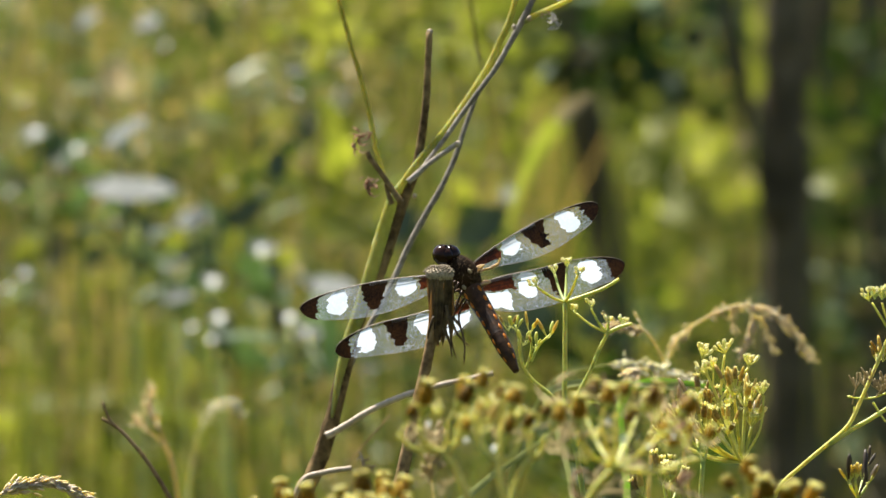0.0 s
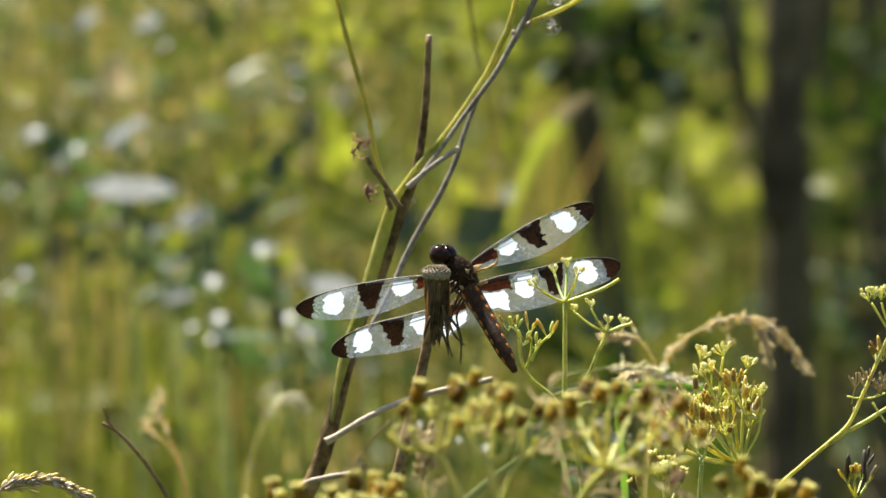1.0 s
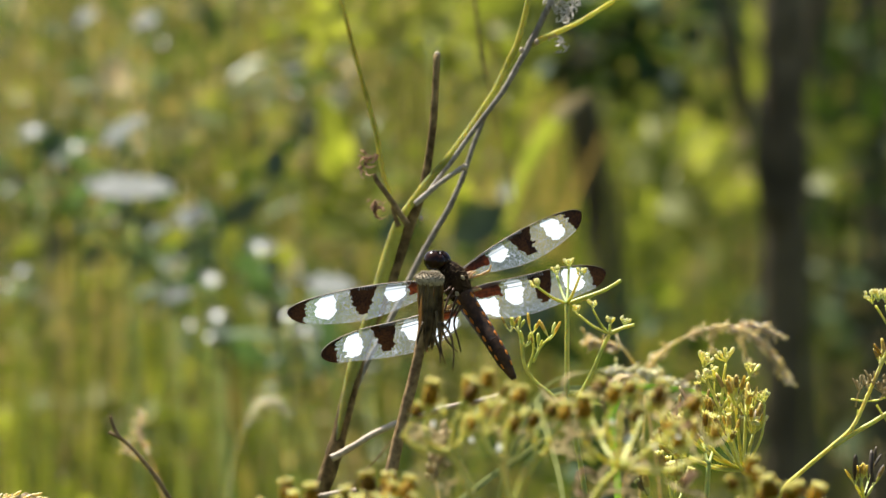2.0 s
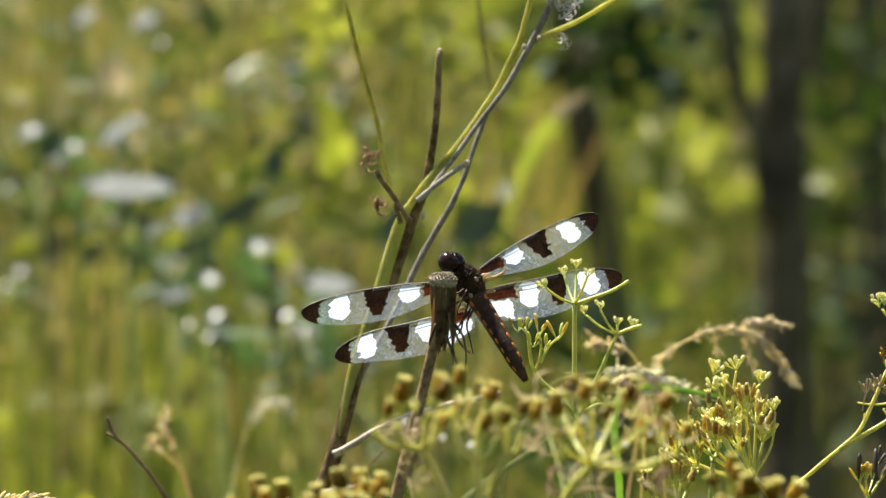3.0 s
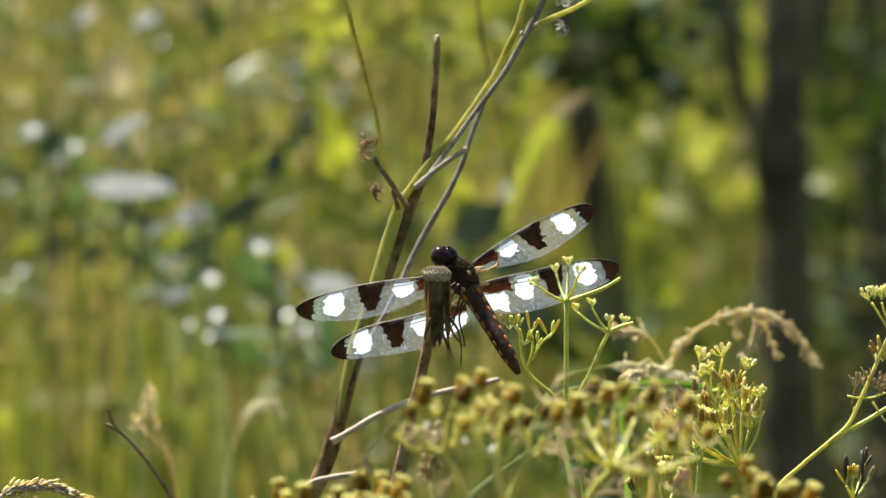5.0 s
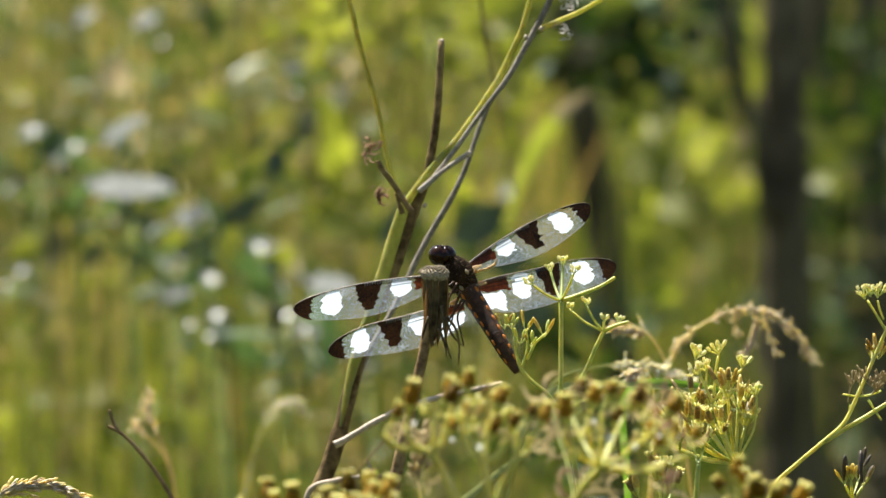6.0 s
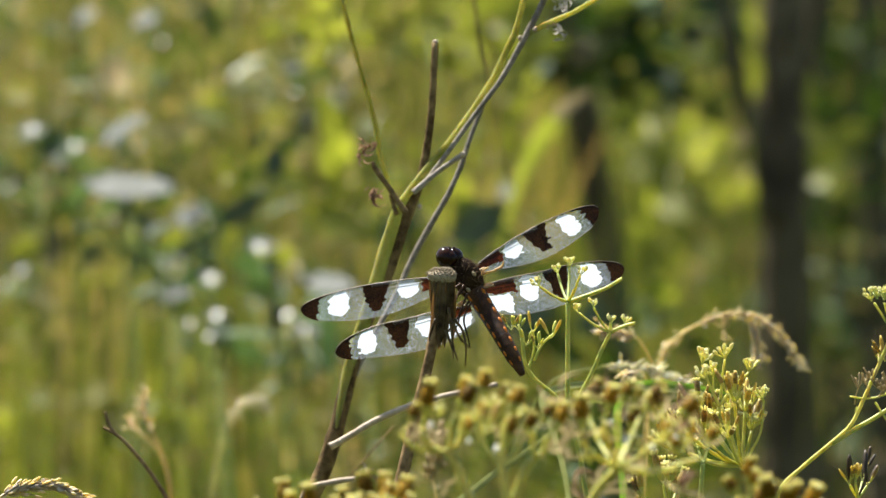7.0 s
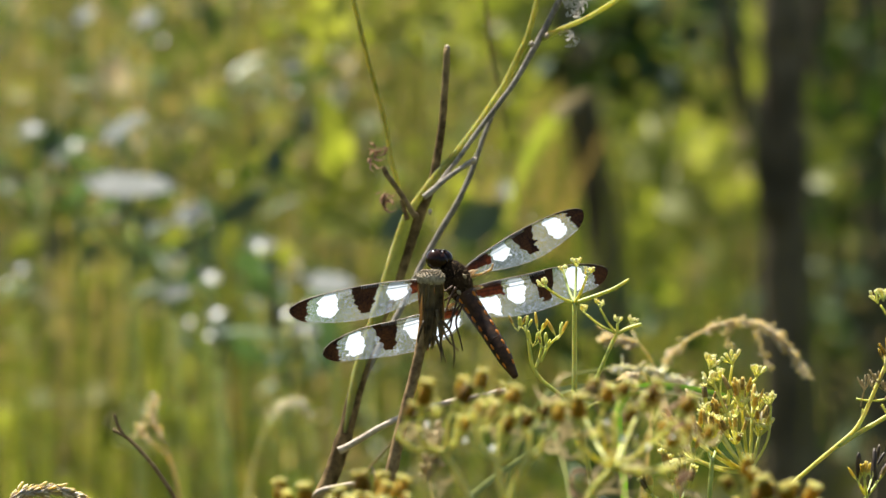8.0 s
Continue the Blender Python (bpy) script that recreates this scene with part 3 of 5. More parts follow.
def glint_leaf(centre, length, width, turn):
    """A slightly domed glossy leaf that faces the sun's mirror direction, of the given size as seen from the front."""
    bm = bmesh.new()
    c, z = math.cos(turn), math.sin(turn)

    def spot(a, b, rad):
        x, up = a * c - b * z, a * z + b * c
        return centre + Vector((x, -(GLINT.x * x + GLINT.z * up) / GLINT.y, up)) - GLINT * 0.05 * rad * rad * width

    rings = []
    for rad in (0.35, 0.7, 1.0):
        rings.append([bm.verts.new(spot(math.cos(k * math.pi / 8) * rad * length / 2, math.sin(k * math.pi / 8) * abs(math.sin(k * math.pi / 8)) ** 0.25 * rad * width / 2, rad)) for k in range(16)])
    mid = bm.verts.new(centre)
    for k in range(16):
        bm.faces.new((mid, rings[0][k], rings[0][(k + 1) % 16]))
        for p, q in zip(rings, rings[1:]):
            bm.faces.new((p[k], q[k], q[(k + 1) % 16], p[(k + 1) % 16]))
    return bm


def herbs():
    r = random.Random(12)
    label = "leafy herb with glossy oval leaves glinting in backlight"
    # place of the topmost leaf, depth, its length and width in metres, its slant
    tops = ((220, 232, 4.55, 0.024, 0.009, 0.55), (235, 334, 4.5, 0.042, 0.014, -0.05), (345, 384, 4.7, 0.021, 0.012, 0.3), (430, 372, 4.8, 0.024, 0.009, 0.5), (462, 446, 4.55, 0.014, 0.012, 0.2), (545, 592, 4.55, 0.015, 0.010, 0.0),
            (488, 530, 4.55, 0.010, 0.009, 0.4), (62, 238, 4.8, 0.011, 0.009, 0.2), (300, 472, 4.8, 0.015, 0.009, 0.3), (398, 578, 4.55, 0.007, 0.007, 0.0), (376, 502, 4.55, 0.010, 0.009, 0.1), (135, 265, 4.8, 0.011, 0.008, 0.3),
            (525, 122, 4.9, 0.012, 0.010, 0.2), (40, 485, 4.8, 0.011, 0.008, 0.1), (265, 38, 5.0, 0.013, 0.010, 0.6), (160, 30, 5.0, 0.014, 0.009, 0.8), (590, 508, 4.55, 0.024, 0.012, -0.1), (770, 70, 5.0, 0.016, 0.010, 0.1), (1050, 70, 5.6, 0.012, 0.009, 0.0),
            (905, 345, 5.0, 0.010, 0.008, 0.2), (835, 560, 5.0, 0.009, 0.007, 0.1), (655, 650, 4.9, 0.009, 0.007, 0.3), (1010, 640, 5.3, 0.009, 0.008, 0.2), (740, 780, 4.9, 0.009, 0.007, 0.1), (850, 430, 5.1, 0.008, 0.007, 0.0),
            (940, 760, 5.1, 0.008, 0.007, 0.2), (388, 566, 4.5, 0.010, 0.008, 0.2), (318, 526, 4.6, 0.012, 0.008, 0.3), (512, 566, 4.5, 0.011, 0.008, 0.1))
    for x, y, d, length, width, slant in tops:
        leaves = [(0, 0, length, width, slant)]
        for k in range(1 if x > 640 else 5 if y < 460 else 2):
            leaves.append((r.gauss(0, 50), r.uniform(-10, 170 if y < 460 else 90), r.uniform(0.014, 0.030), r.uniform(0.008, 0.014), r.uniform(-0.6, 3.6)))
        ob = broad_plant(x, y, d, leaves, label)
        if length > 0.02:
            # oval added before the long leaf to carry its painted grey sheen
            part("broad_leaf", glint_leaf(at(x, y, d - 0.05) - ob.location, length * 0.8, width * 0.6, slant + 0.08), SHEEN_LEAF, ob, "leaf oval with pale grey sheen put into its colour")
        elif x < 640:
            # small glossy ovals added so that the sun glints off them
            part("glint_oval", glint_leaf(at(x, y - 4, d - 0.03) - ob.location, r.uniform(0.0024, 0.0040), r.uniform(0.0020, 0.0032), slant), GLINT_LEAF, ob, "glossy leaf oval added as a sun glint")
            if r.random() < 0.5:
                part("glint_oval", glint_leaf(at(x + r.uniform(-30, 30), y + r.uniform(20, 55), d - 0.02) - ob.location, 0.0024, 0.0020, slant), GLINT_LEAF, ob, "glossy leaf oval added as a sun glint")


def single_weeds():
    """Thin weeds that each hold up one large leaf: lime or dark, with sun or shade put into the colour, or withered."""
    r = random.Random(17)
    lime, dull, dry = "thin weed with a lime leaf, sunlight put into its colour", "thin weed with a leaf darkened in colour as if in shade", "thin dead weed with a withered tan leaf"
    # lime leaves placed where the background looks sunlit
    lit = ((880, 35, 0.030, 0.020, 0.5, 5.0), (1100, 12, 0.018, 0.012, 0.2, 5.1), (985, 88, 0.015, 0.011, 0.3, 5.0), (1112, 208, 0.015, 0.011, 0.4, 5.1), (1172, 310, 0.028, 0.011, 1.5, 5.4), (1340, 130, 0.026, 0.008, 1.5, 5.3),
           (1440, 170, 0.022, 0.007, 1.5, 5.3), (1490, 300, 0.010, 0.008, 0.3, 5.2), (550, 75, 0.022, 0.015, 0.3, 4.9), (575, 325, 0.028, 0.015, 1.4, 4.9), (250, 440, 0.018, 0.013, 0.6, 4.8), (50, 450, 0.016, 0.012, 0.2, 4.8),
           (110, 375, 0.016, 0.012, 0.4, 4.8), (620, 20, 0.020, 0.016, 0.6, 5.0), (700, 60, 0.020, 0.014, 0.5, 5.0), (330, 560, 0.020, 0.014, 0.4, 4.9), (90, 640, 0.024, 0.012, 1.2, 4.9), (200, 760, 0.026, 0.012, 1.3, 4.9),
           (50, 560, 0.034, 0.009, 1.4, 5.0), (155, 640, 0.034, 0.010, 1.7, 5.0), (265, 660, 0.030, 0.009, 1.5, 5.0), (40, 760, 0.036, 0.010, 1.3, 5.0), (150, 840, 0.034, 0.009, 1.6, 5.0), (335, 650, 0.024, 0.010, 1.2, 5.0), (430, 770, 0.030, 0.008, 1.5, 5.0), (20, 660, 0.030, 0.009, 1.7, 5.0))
    # darkened leaves placed where the background falls into shade
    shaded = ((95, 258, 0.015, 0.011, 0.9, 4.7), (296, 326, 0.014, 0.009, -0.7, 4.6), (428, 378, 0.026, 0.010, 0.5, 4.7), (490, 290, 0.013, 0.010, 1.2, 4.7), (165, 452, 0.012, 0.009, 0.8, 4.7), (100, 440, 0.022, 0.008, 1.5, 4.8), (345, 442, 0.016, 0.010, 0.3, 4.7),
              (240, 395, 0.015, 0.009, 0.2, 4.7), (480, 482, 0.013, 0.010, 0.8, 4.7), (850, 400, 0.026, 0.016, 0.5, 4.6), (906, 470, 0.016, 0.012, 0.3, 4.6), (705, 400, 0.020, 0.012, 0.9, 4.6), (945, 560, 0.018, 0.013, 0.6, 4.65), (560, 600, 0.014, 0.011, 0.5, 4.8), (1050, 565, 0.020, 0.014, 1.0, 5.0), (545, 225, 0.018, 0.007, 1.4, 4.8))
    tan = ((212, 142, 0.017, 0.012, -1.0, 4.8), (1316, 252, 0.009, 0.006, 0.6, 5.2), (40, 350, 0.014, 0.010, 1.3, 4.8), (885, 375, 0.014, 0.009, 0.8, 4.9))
    for spots, mat, label, face in ((lit, LIME_LEAF, lime, (0.2, -1, 0.45)), (shaded, SHADE_LEAF, dull, (0.1, -1, -0.1)), (tan, DRY_THREAD, dry, (0.1, -1, 0.3))):
        for x, y, length, width, turn, d in spots:
            ob = empty("weed", label, "plant", "single weeds", foot(x + r.uniform(-40, 40), 1300, d))
            shift = ob.location.copy()
            way = Vector((math.cos(turn), 0.1, math.sin(turn)))
            start = at(x, y, d) - shift - way * length / 2
            part("stem", stem([Vector((0, 0, 0)), start * 0.5 + Vector((r.uniform(-0.02, 0.02), 0, 0)), start], 0.0005, 0.00025, 6), LIME_LEAF if mat is LIME_LEAF else SEED_DARK, ob)
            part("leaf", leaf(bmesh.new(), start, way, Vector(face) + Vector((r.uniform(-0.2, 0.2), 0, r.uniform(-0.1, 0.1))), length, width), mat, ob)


def broad_blades():
    for pts, width, d in (([(760, 1400), (868, 560), (896, 420), (924, 325), (956, 258), (1004, 196)], 0.0088, 4.6),
                          ([(640, 1500), (800, 900), (840, 500), (880, 330), (930, 230)], 0.003, 5.3)):
        root = foot(*pts[0], d)
        ob = empty("broad_grass_blade", "broad yellow-green grass blade lit from behind", "grass", "broad blades", root)
        part("blade", blade(bmesh.new(), [p - root for p in smooth([root] + [at(x, y, d) for x, y in pts[1:]], 6)], width, Vector((0.3, -1, 0.2)), base=0.03, grow=0.88), YELLOW_BLADE, ob)
        if d < 5:
            part("withered_tip", blade(bmesh.new(), [at(x, y, d - 0.004) - root for x, y in ((985, 215), (1006, 195), (1030, 178), (1052, 164))], 0.006, Vector((0.2, -1, 0.3)), base=0.7), DRY_THREAD, ob, "pale withered leaf tip")


# ---- stalks behind the dragonfly ----
def rod(points, radii, sides=10, n=6, rough=0.08):
    """A stem whose thickness is given at each of its points."""
    pts = smooth(points, n)
    bm = tube(bmesh.new(), pts, 1.0, 1.0, sides)
    bm.verts.ensure_lookup_table()
    marks = np.linspace(0, len(pts) - 1, len(points))
    for i, p in enumerate(pts):
        r = np.interp(i, marks, radii)
        for k in range(sides):
            v = bm.verts[i * sides + k]
            v.co = p + (v.co - p) * r * (1 + rough * noise.noise(p * 400 + Vector((k * 3.1, 0, 0))))
    return bm


def weed_stalk():
    d = 3.13
    ob = empty("weed_stalk", "dead brown and olive weed stalks crossing with broken twigs", "plant stalk", where=foot(400, 1500, d))
    o = ob.location.copy()
    u = d / REACH

    def run(rows, depth=0.0):
        """Places and radii of a stem from rows of x, y, radius, all on the finder's scale."""
        return [at(x, y, d + depth) - o for x, y, r in rows], [r * u for x, y, r in rows]

    def from_ground(rows, depth, side):
        pts, radii = run(rows, depth)
        return [Vector((side, depth, 0))] + pts, [radii[0] * 1.2] + radii

    part("stem", rod(*from_ground([(462, 1060, 15), (534, 885, 15), (565, 815, 14.5), (584, 756, 15.5), (590, 735, 13.5), (610, 650, 13.5), (632, 570, 13), (671, 478, 13), (690, 423, 13), (707, 372, 12), (716, 348, 11), (733, 308, 8),
                                  (743, 262, 7.5), (752, 200, 6.8), (757, 130, 6.4), (760, 57, 6)], 0.0, 0.0), 14, 6), STALK_BROWN, ob, "dead brown stem broken off at the top")
    part("stem", rod(*run([(588, 740, 4), (602, 662, 8), (617, 606, 11), (636, 552, 12), (658, 479, 12), (674, 423, 12), (689, 372, 11.5), (695, 354, 10), (711, 327, 6.8), (746, 281, 7), (781, 241, 7), (811, 201, 7), (841, 156, 6.6),
                                  (866, 116, 6.4), (886, 72, 6), (901, 40, 5.6), (912, 0, 5), (925, -60, 5), (945, -170, 5)], -0.0016), 14, 6), STALK_GREEN, ob, "olive green living stem")
    part("broken_end", lump(bmesh.new(), at(760, 60, d) - o, Vector((0.1, 0, 1)), 9 * u, 11.5 * u, 4, 8, rough=0.2), STALK_PALE, ob, "pale splintered stem top")
    part("twig", rod(*run([(596, 720, 5), (619, 650, 5), (645, 592, 5), (662, 562, 5), (701, 486, 5.4), (715, 453, 5.4), (734, 415, 5.6), (756, 375, 5.6), (783, 328, 5.2), (804, 282, 4.8), (826, 217, 4.2), (841, 178, 4), (850, 158, 3.6)], 0.03)), STALK_GREY, ob, "weathered grey twig")
    part("twig", rod(*run([(722, 322, 5), (734, 312, 5.6), (758, 291, 4.6), (785, 271, 4.4), (806, 257, 4.8)], -0.006)), STALK_GREY, ob, "grey broken twig stub")
    part("broken_end", lump(bmesh.new(), at(804, 259, d - 0.0065) - o, at(816, 250, d - 0.0065) - at(804, 259, d - 0.0065), 14 * u, 12 * u, 4, 8), STALK_PALE, ob, "pale splintered twig end")
    part("twig", rod(*run([(738, 312, 4), (758, 284, 4), (784, 250, 4.2), (821, 197, 4.2), (853, 154, 4.4), (879, 118, 4.6), (909, 65, 5.2), (928, 30, 6), (943, 0, 5.4), (965, -50, 5), (985, -120, 5)], -0.004)), STALK_GREY, ob, "weathered grey twig")
    part("twig", rod(*run([(928, 38, 6), (945, 29, 5), (964, 20, 4.6), (1008, 0, 4.2), (1060, -32, 4), (1180, -110, 3.6)], -0.004)), STALK_GREEN, ob)
    for x, y in ((909, 49), (936, 34), (733, 348)):
        part("bud_scar", lump(bmesh.new(), at(x, y + 5, d - 0.007) - o, Vector((0.1, -0.1, 1)), 12 * u, 8 * u, 5, 8), STALK_PALE, ob, "pale bud scar")
    part("shoot", rod(*run([(690, 345, 3), (673, 288, 4), (664, 258, 4.6), (655, 206, 4.8), (640, 146, 4.6), (618, 70, 4.4), (600, 0, 4.2), (580, -80, 4)], 0.03)), STALK_GREEN, ob, "thin green side shoot")
    part("twig", rod(*run([(710, 358, 6), (700, 345, 5.4), (688, 326, 4.8), (672, 303, 4.4), (655, 280, 4.6), (650, 268, 4)], -0.009)), STALK_BROWN, ob)
    part("twig", rod(*run([(694, 362, 5), (688, 345, 4), (682, 325, 3.2)], -0.008)), STALK_BROWN, ob)
    part("shoot", rod(*run([(900, 330, 1), (875, 220, 1.2), (852, 110, 2.4), (842, 70, 3), (833, 0, 3), (826, -60, 3)], 0.4)), STALK_BROWN, ob)
    part("twig", rod(*run([(577, 772, 7), (593, 764, 6), (620, 748, 5.6), (644, 733, 5.6), (696, 708, 5.6), (736, 694, 5.4), (783, 681, 5), (840, 669, 4.8), (873, 661, 4.8)], -0.01)), STALK_PALE, ob, "bleached broken side twig")
    part("twig", rod(*run([(522, 880, 5), (538, 848, 5), (577, 836, 5), (622, 829, 5)], -0.015)), STALK_PALE, ob, "bleached broken side twig")
    part("twig", rod(*run([(612, 826, 1.4), (634, 800, 1.6), (660, 770, 1.6), (690, 735, 1.4)], 0.06)), STALK_BROWN, ob)
    for x, y, turn, size, mat in ((640, 243, 2.3, 26, CURL), (632, 258, 2.9, 18, CURL), (650, 240, 1.2, 14, CURL), (660, 338, 2.0, 28, CURL), (655, 326, 2.6, 18, CURL), (968, -22, 1.2, 18, GREY_CURL), (980, -30, 0.6, 20, GREY_CURL), (992, -22, 0.2, 18, GREY_CURL), (1002, -34, 0.9, 20, GREY_CURL), (976, -8, -0.6, 16, GREY_CURL), (988, -10, -0.3, 16, GREY_CURL), (964, -38, 1.4, 18, GREY_CURL), (975, 34, -0.9, 20, GREY_CURL),
                                  (981, 44, -1.2, 16, GREY_CURL), (966, 24, -1.0, 12, STALK_PALE), (645, 820, 0.6, 18, STALK_PALE), (662, 828, -0.5, 12, STALK_PALE)):
        bm = bmesh.new()
        for k in range(6):
            start = at(x + rnd.gauss(0, 4), y + rnd.gauss(0, 5), d - 0.006) - o
            a, c = turn + rnd.gauss(0, 0.9), rnd.uniform(-0.7, 0.7)
            curl = [start + Vector((math.cos(a + j * c) * j, rnd.uniform(-0.3, 0.3) * j, math.sin(a + j * c) * j)) * size * 0.7 * u / 4 for j in range(5)]
            blade(bm, smooth(curl, 3), size * rnd.uniform(0.15, 0.3) * u, Vector((rnd.gauss(0, 0.5), -1, rnd.gauss(0, 0.5))), fold=0.6, tip=0.2)
        part("withered_leaf", bm, mat, ob)
    return ob


def perch():
    """The broken, spent flower stalk on which the dragonfly sits."""
    d = 2.99
    ob = empty("spent_flower_stalk", "dead brown stalk with a spent flat flower head and drooping bracts", "plant stalk", where=foot(660, 1100, d))
    o = ob.location.copy()
    u = d / REACH

    def run(pairs, depth=0.0):
        return [at(x, y, d + depth) - o for x, y in pairs]

    part("stem", stem([Vector((0, 0, 0))] + run([(680, 990), (703, 882), (722, 790), (742, 700), (758, 630), (768, 560), (775, 500)]), 13 * u, 8 * u, 12, 8, rough=0.15), PERCH_BROWN, ob)
    centre = at(778, 486, d) - o
    bm = bmesh.new()
    rows = []
    profile = ((0, -15), (14, -14), (22, -8), (26, 0), (24, 7), (17, 11), (8, 13), (0, 13.5))
    for rad, h in profile:
        rows.append([bm.verts.new(centre + Vector((math.cos(a) * rad * u * (1 + 0.06 * noise.noise(Vector((a * 4, h, 0)))), math.sin(a) * rad * u, (h - math.cos(a) * rad * 0.05) * u))) for a in [2 * math.pi * k / 28 for k in range(28)]])
    for a, b in zip(rows, rows[1:]):
        for k in range(28):
            bm.faces.new((a[k], a[(k + 1) % 28], b[(k + 1) % 28], b[k]))
    head = part("flower_head", bm, DISC, ob, "pale dry flat flower disc")
    grain = bmesh.new()
    lump(grain, Vector((0, 0, 0)), (0, 0, 1), 5 * u, 4.2 * u, 3, 6)
    me = bpy.data.meshes.new("floret")
    grain.to_mesh(me)
    grain.free()
    me.materials.append(DISC)
    for k in range(110):
        rad = 25 * math.sqrt((k + 0.5) / 110)
        a = k * 2.39996
        lift = 12.5 - 13 * (rad / 26) ** 4
        p = centre + Vector((math.cos(a) * rad, math.sin(a) * rad, lift)) * u
        tip = Vector((math.cos(a) * rad / 20, math.sin(a) * rad / 20, 1.1)).to_track_quat("Z", "Y")
        share("floret", me, head, Matrix.LocRotScale(p, tip, Vector((1, 1, rnd.uniform(0.7, 1.3)))))
    r = random.Random(5)
    for k in range(22):
        a = 2 * math.pi * k / 22 + r.uniform(-0.2, 0.2)
        x0, reach = math.cos(a) * 20, r.uniform(60, 125)
        lean = r.uniform(-10, 16)
        pts = [centre + Vector((x0 * (1 - 0.45 * s) + lean * s, math.sin(a) * (19 - 9 * s), -6 - reach * s)) * u for s in (0, 0.3, 0.6, 0.85, 1)]
        part("bract", blade(bmesh.new(), smooth(pts, 4), r.uniform(9, 19) * u, Vector((math.cos(a), math.sin(a), 0.1)), fold=0.5, tip=0.1, base=0.8), BRACT_TAN if k % 4 == 0 else BRACT, ob)
    for pts in ([(790, 540), (796, 580), (800, 610), (808, 634)], [(795, 560), (812, 595), (830, 612)], [(768, 560), (758, 590), (757, 600)], [(800, 560), (815, 580), (822, 610), (821, 645)],
                [(785, 580), (797, 610), (800, 632)]):
        part("wilted_strand", stem(run(pts, -0.004), 3.0 * u, 1.2 * u, 6), BRACT, ob)
    return ob


# ---- the dragonfly ----
def wing(parent, o, root, tip, lead, trail, depth_tip, d, kind, seed, label):
    """One wing from root to tip. lead, trail: half-widths in finder units at even steps of its length."""
    a, b = at(*root, d) - o, at(*tip, d + depth_tip) - o
    u = d / REACH
    axis = b - a
    length = axis.length
    axis.normalize()
    normal = Vector((0, -1, 0.12)).normalized()
    up = (normal.cross(axis)).normalized()
    if up.z < 0:
        up = -up
    NS, NQ = 210, 60
    ss = np.linspace(0, 1, len(lead))

    def edge(s, q):
        # a rounded blade: half-widths run between the given stations
        end = max(0.0, (s - 0.86) / 0.14)
        cap = math.sqrt(max(0.0004, 1 - end ** 2.4))
        hi, lo = np.interp(s, ss, lead) * cap, np.interp(s, ss, trail) * cap
        ripple = 0.06 * math.sin(q * 40) * (1 - s) * u
        bow = 5.0 * u * math.sin(math.pi * s)
        return a + axis * length * s + up * (hi - (hi + lo) * q) * u + normal * (ripple + bow)

    def smoothed(values):
        xs = np.linspace(0, 1, 60)
        v = np.interp(xs, ss, values)
        for _ in range(6):
            v[1:-1] = (v[:-2] + 2 * v[1:-1] + v[2:]) / 4
        return xs, v

    xs, hi_v = smoothed(lead)
    _, lo_v = smoothed(trail)
    ss, lead, trail = xs, hi_v, lo_v

    def zone(s, q):
        w = 0.024 * noise.noise(Vector((s * 18, q * 7, seed))) + 0.011 * noise.noise(Vector((s * 42, q * 16, seed + 9)))
        s, q = s + w, q + w * 2.5
        if s > 0.875 - 0.11 * max(0, 0.10 - q) / 0.10 + 0.03 * q:
            return "brown"
        if abs((s - 0.762 - 0.05 * (q - 0.4)) / 0.066) ** 2.4 + abs((q - 0.44) / 0.41) ** 2.4 < 1:
            return "white"
        if 0.435 + 0.10 * q < s < 0.615 - 0.04 * q and q < 0.80 - 1.2 * max(0, 0.5 - s):
            return "brown"
        if abs((s - 0.336) / 0.066) ** 2.4 + abs((q - 0.34) / 0.33) ** 2.4 < 1:
            return "white"
        if kind == "hind" and 0.02 < s < 0.21 and 0.42 < q < 0.93:
            return "white"
        if s < 0.25 and q < (0.38 if kind == "hind" else 0.62):
            return "root"
        return "clear"

    grid = [[edge(i / NS, j / NQ) for j in range(NQ + 1)] for i in range(NS + 1)]
    sets = {k: bmesh.new() for k in ("clear", "brown", "white", "root")}
    index = {k: {} for k in sets}
    for i in range(NS):
        for j in range(NQ):
            z = zone((i + 0.5) / NS, (j + 0.5) / NQ)
            vs = []
            for p, q in ((i, j), (i + 1, j), (i + 1, j + 1), (i, j + 1)):
                if (p, q) not in index[z]:
                    index[z][p, q] = sets[z].verts.new(grid[p][q])
                vs.append(index[z][p, q])
            sets[z].faces.new(vs)
    ob = part("wing", sets["clear"], MEMBRANE, parent, label)
    part("brown_patch", sets["brown"], WING_BROWN, ob, "dark brown wing patches")
    part("white_patch", sets["white"], WING_WHITE, ob, "chalky white wing patches")
    part("wing_root_patch", sets["root"], WING_ROOT, ob, "red-brown streaked wing base")
    near = Vector(normal) * -0.6 * u
    for q, r0, r1, s1 in ((0.0, 1.3, 0.8, 1.0), (0.09, 0.7, 0.4, 0.6), (0.20, 0.5, 0.25, 0.66), (0.38, 0.4, 0.2, 0.22), (1.0, 0.4, 0.35, 1.0)):
        part("vein", tube(bmesh.new(), [edge(k / 40 * s1, q) + near for k in range(41)], r0 * u, r1 * u, 5), VEIN, ob)
    for k in range(34):
        s = 0.03 + 0.53 * k / 34
        part("cross_vein", tube(bmesh.new(), [edge(s, 0.0) - near, edge(s + 0.004, 0.045) - near * 1.3, edge(s + 0.006, 0.095) - near], 0.6 * u, 0.5 * u, 4), VEIN_PALE, ob)
    return ob


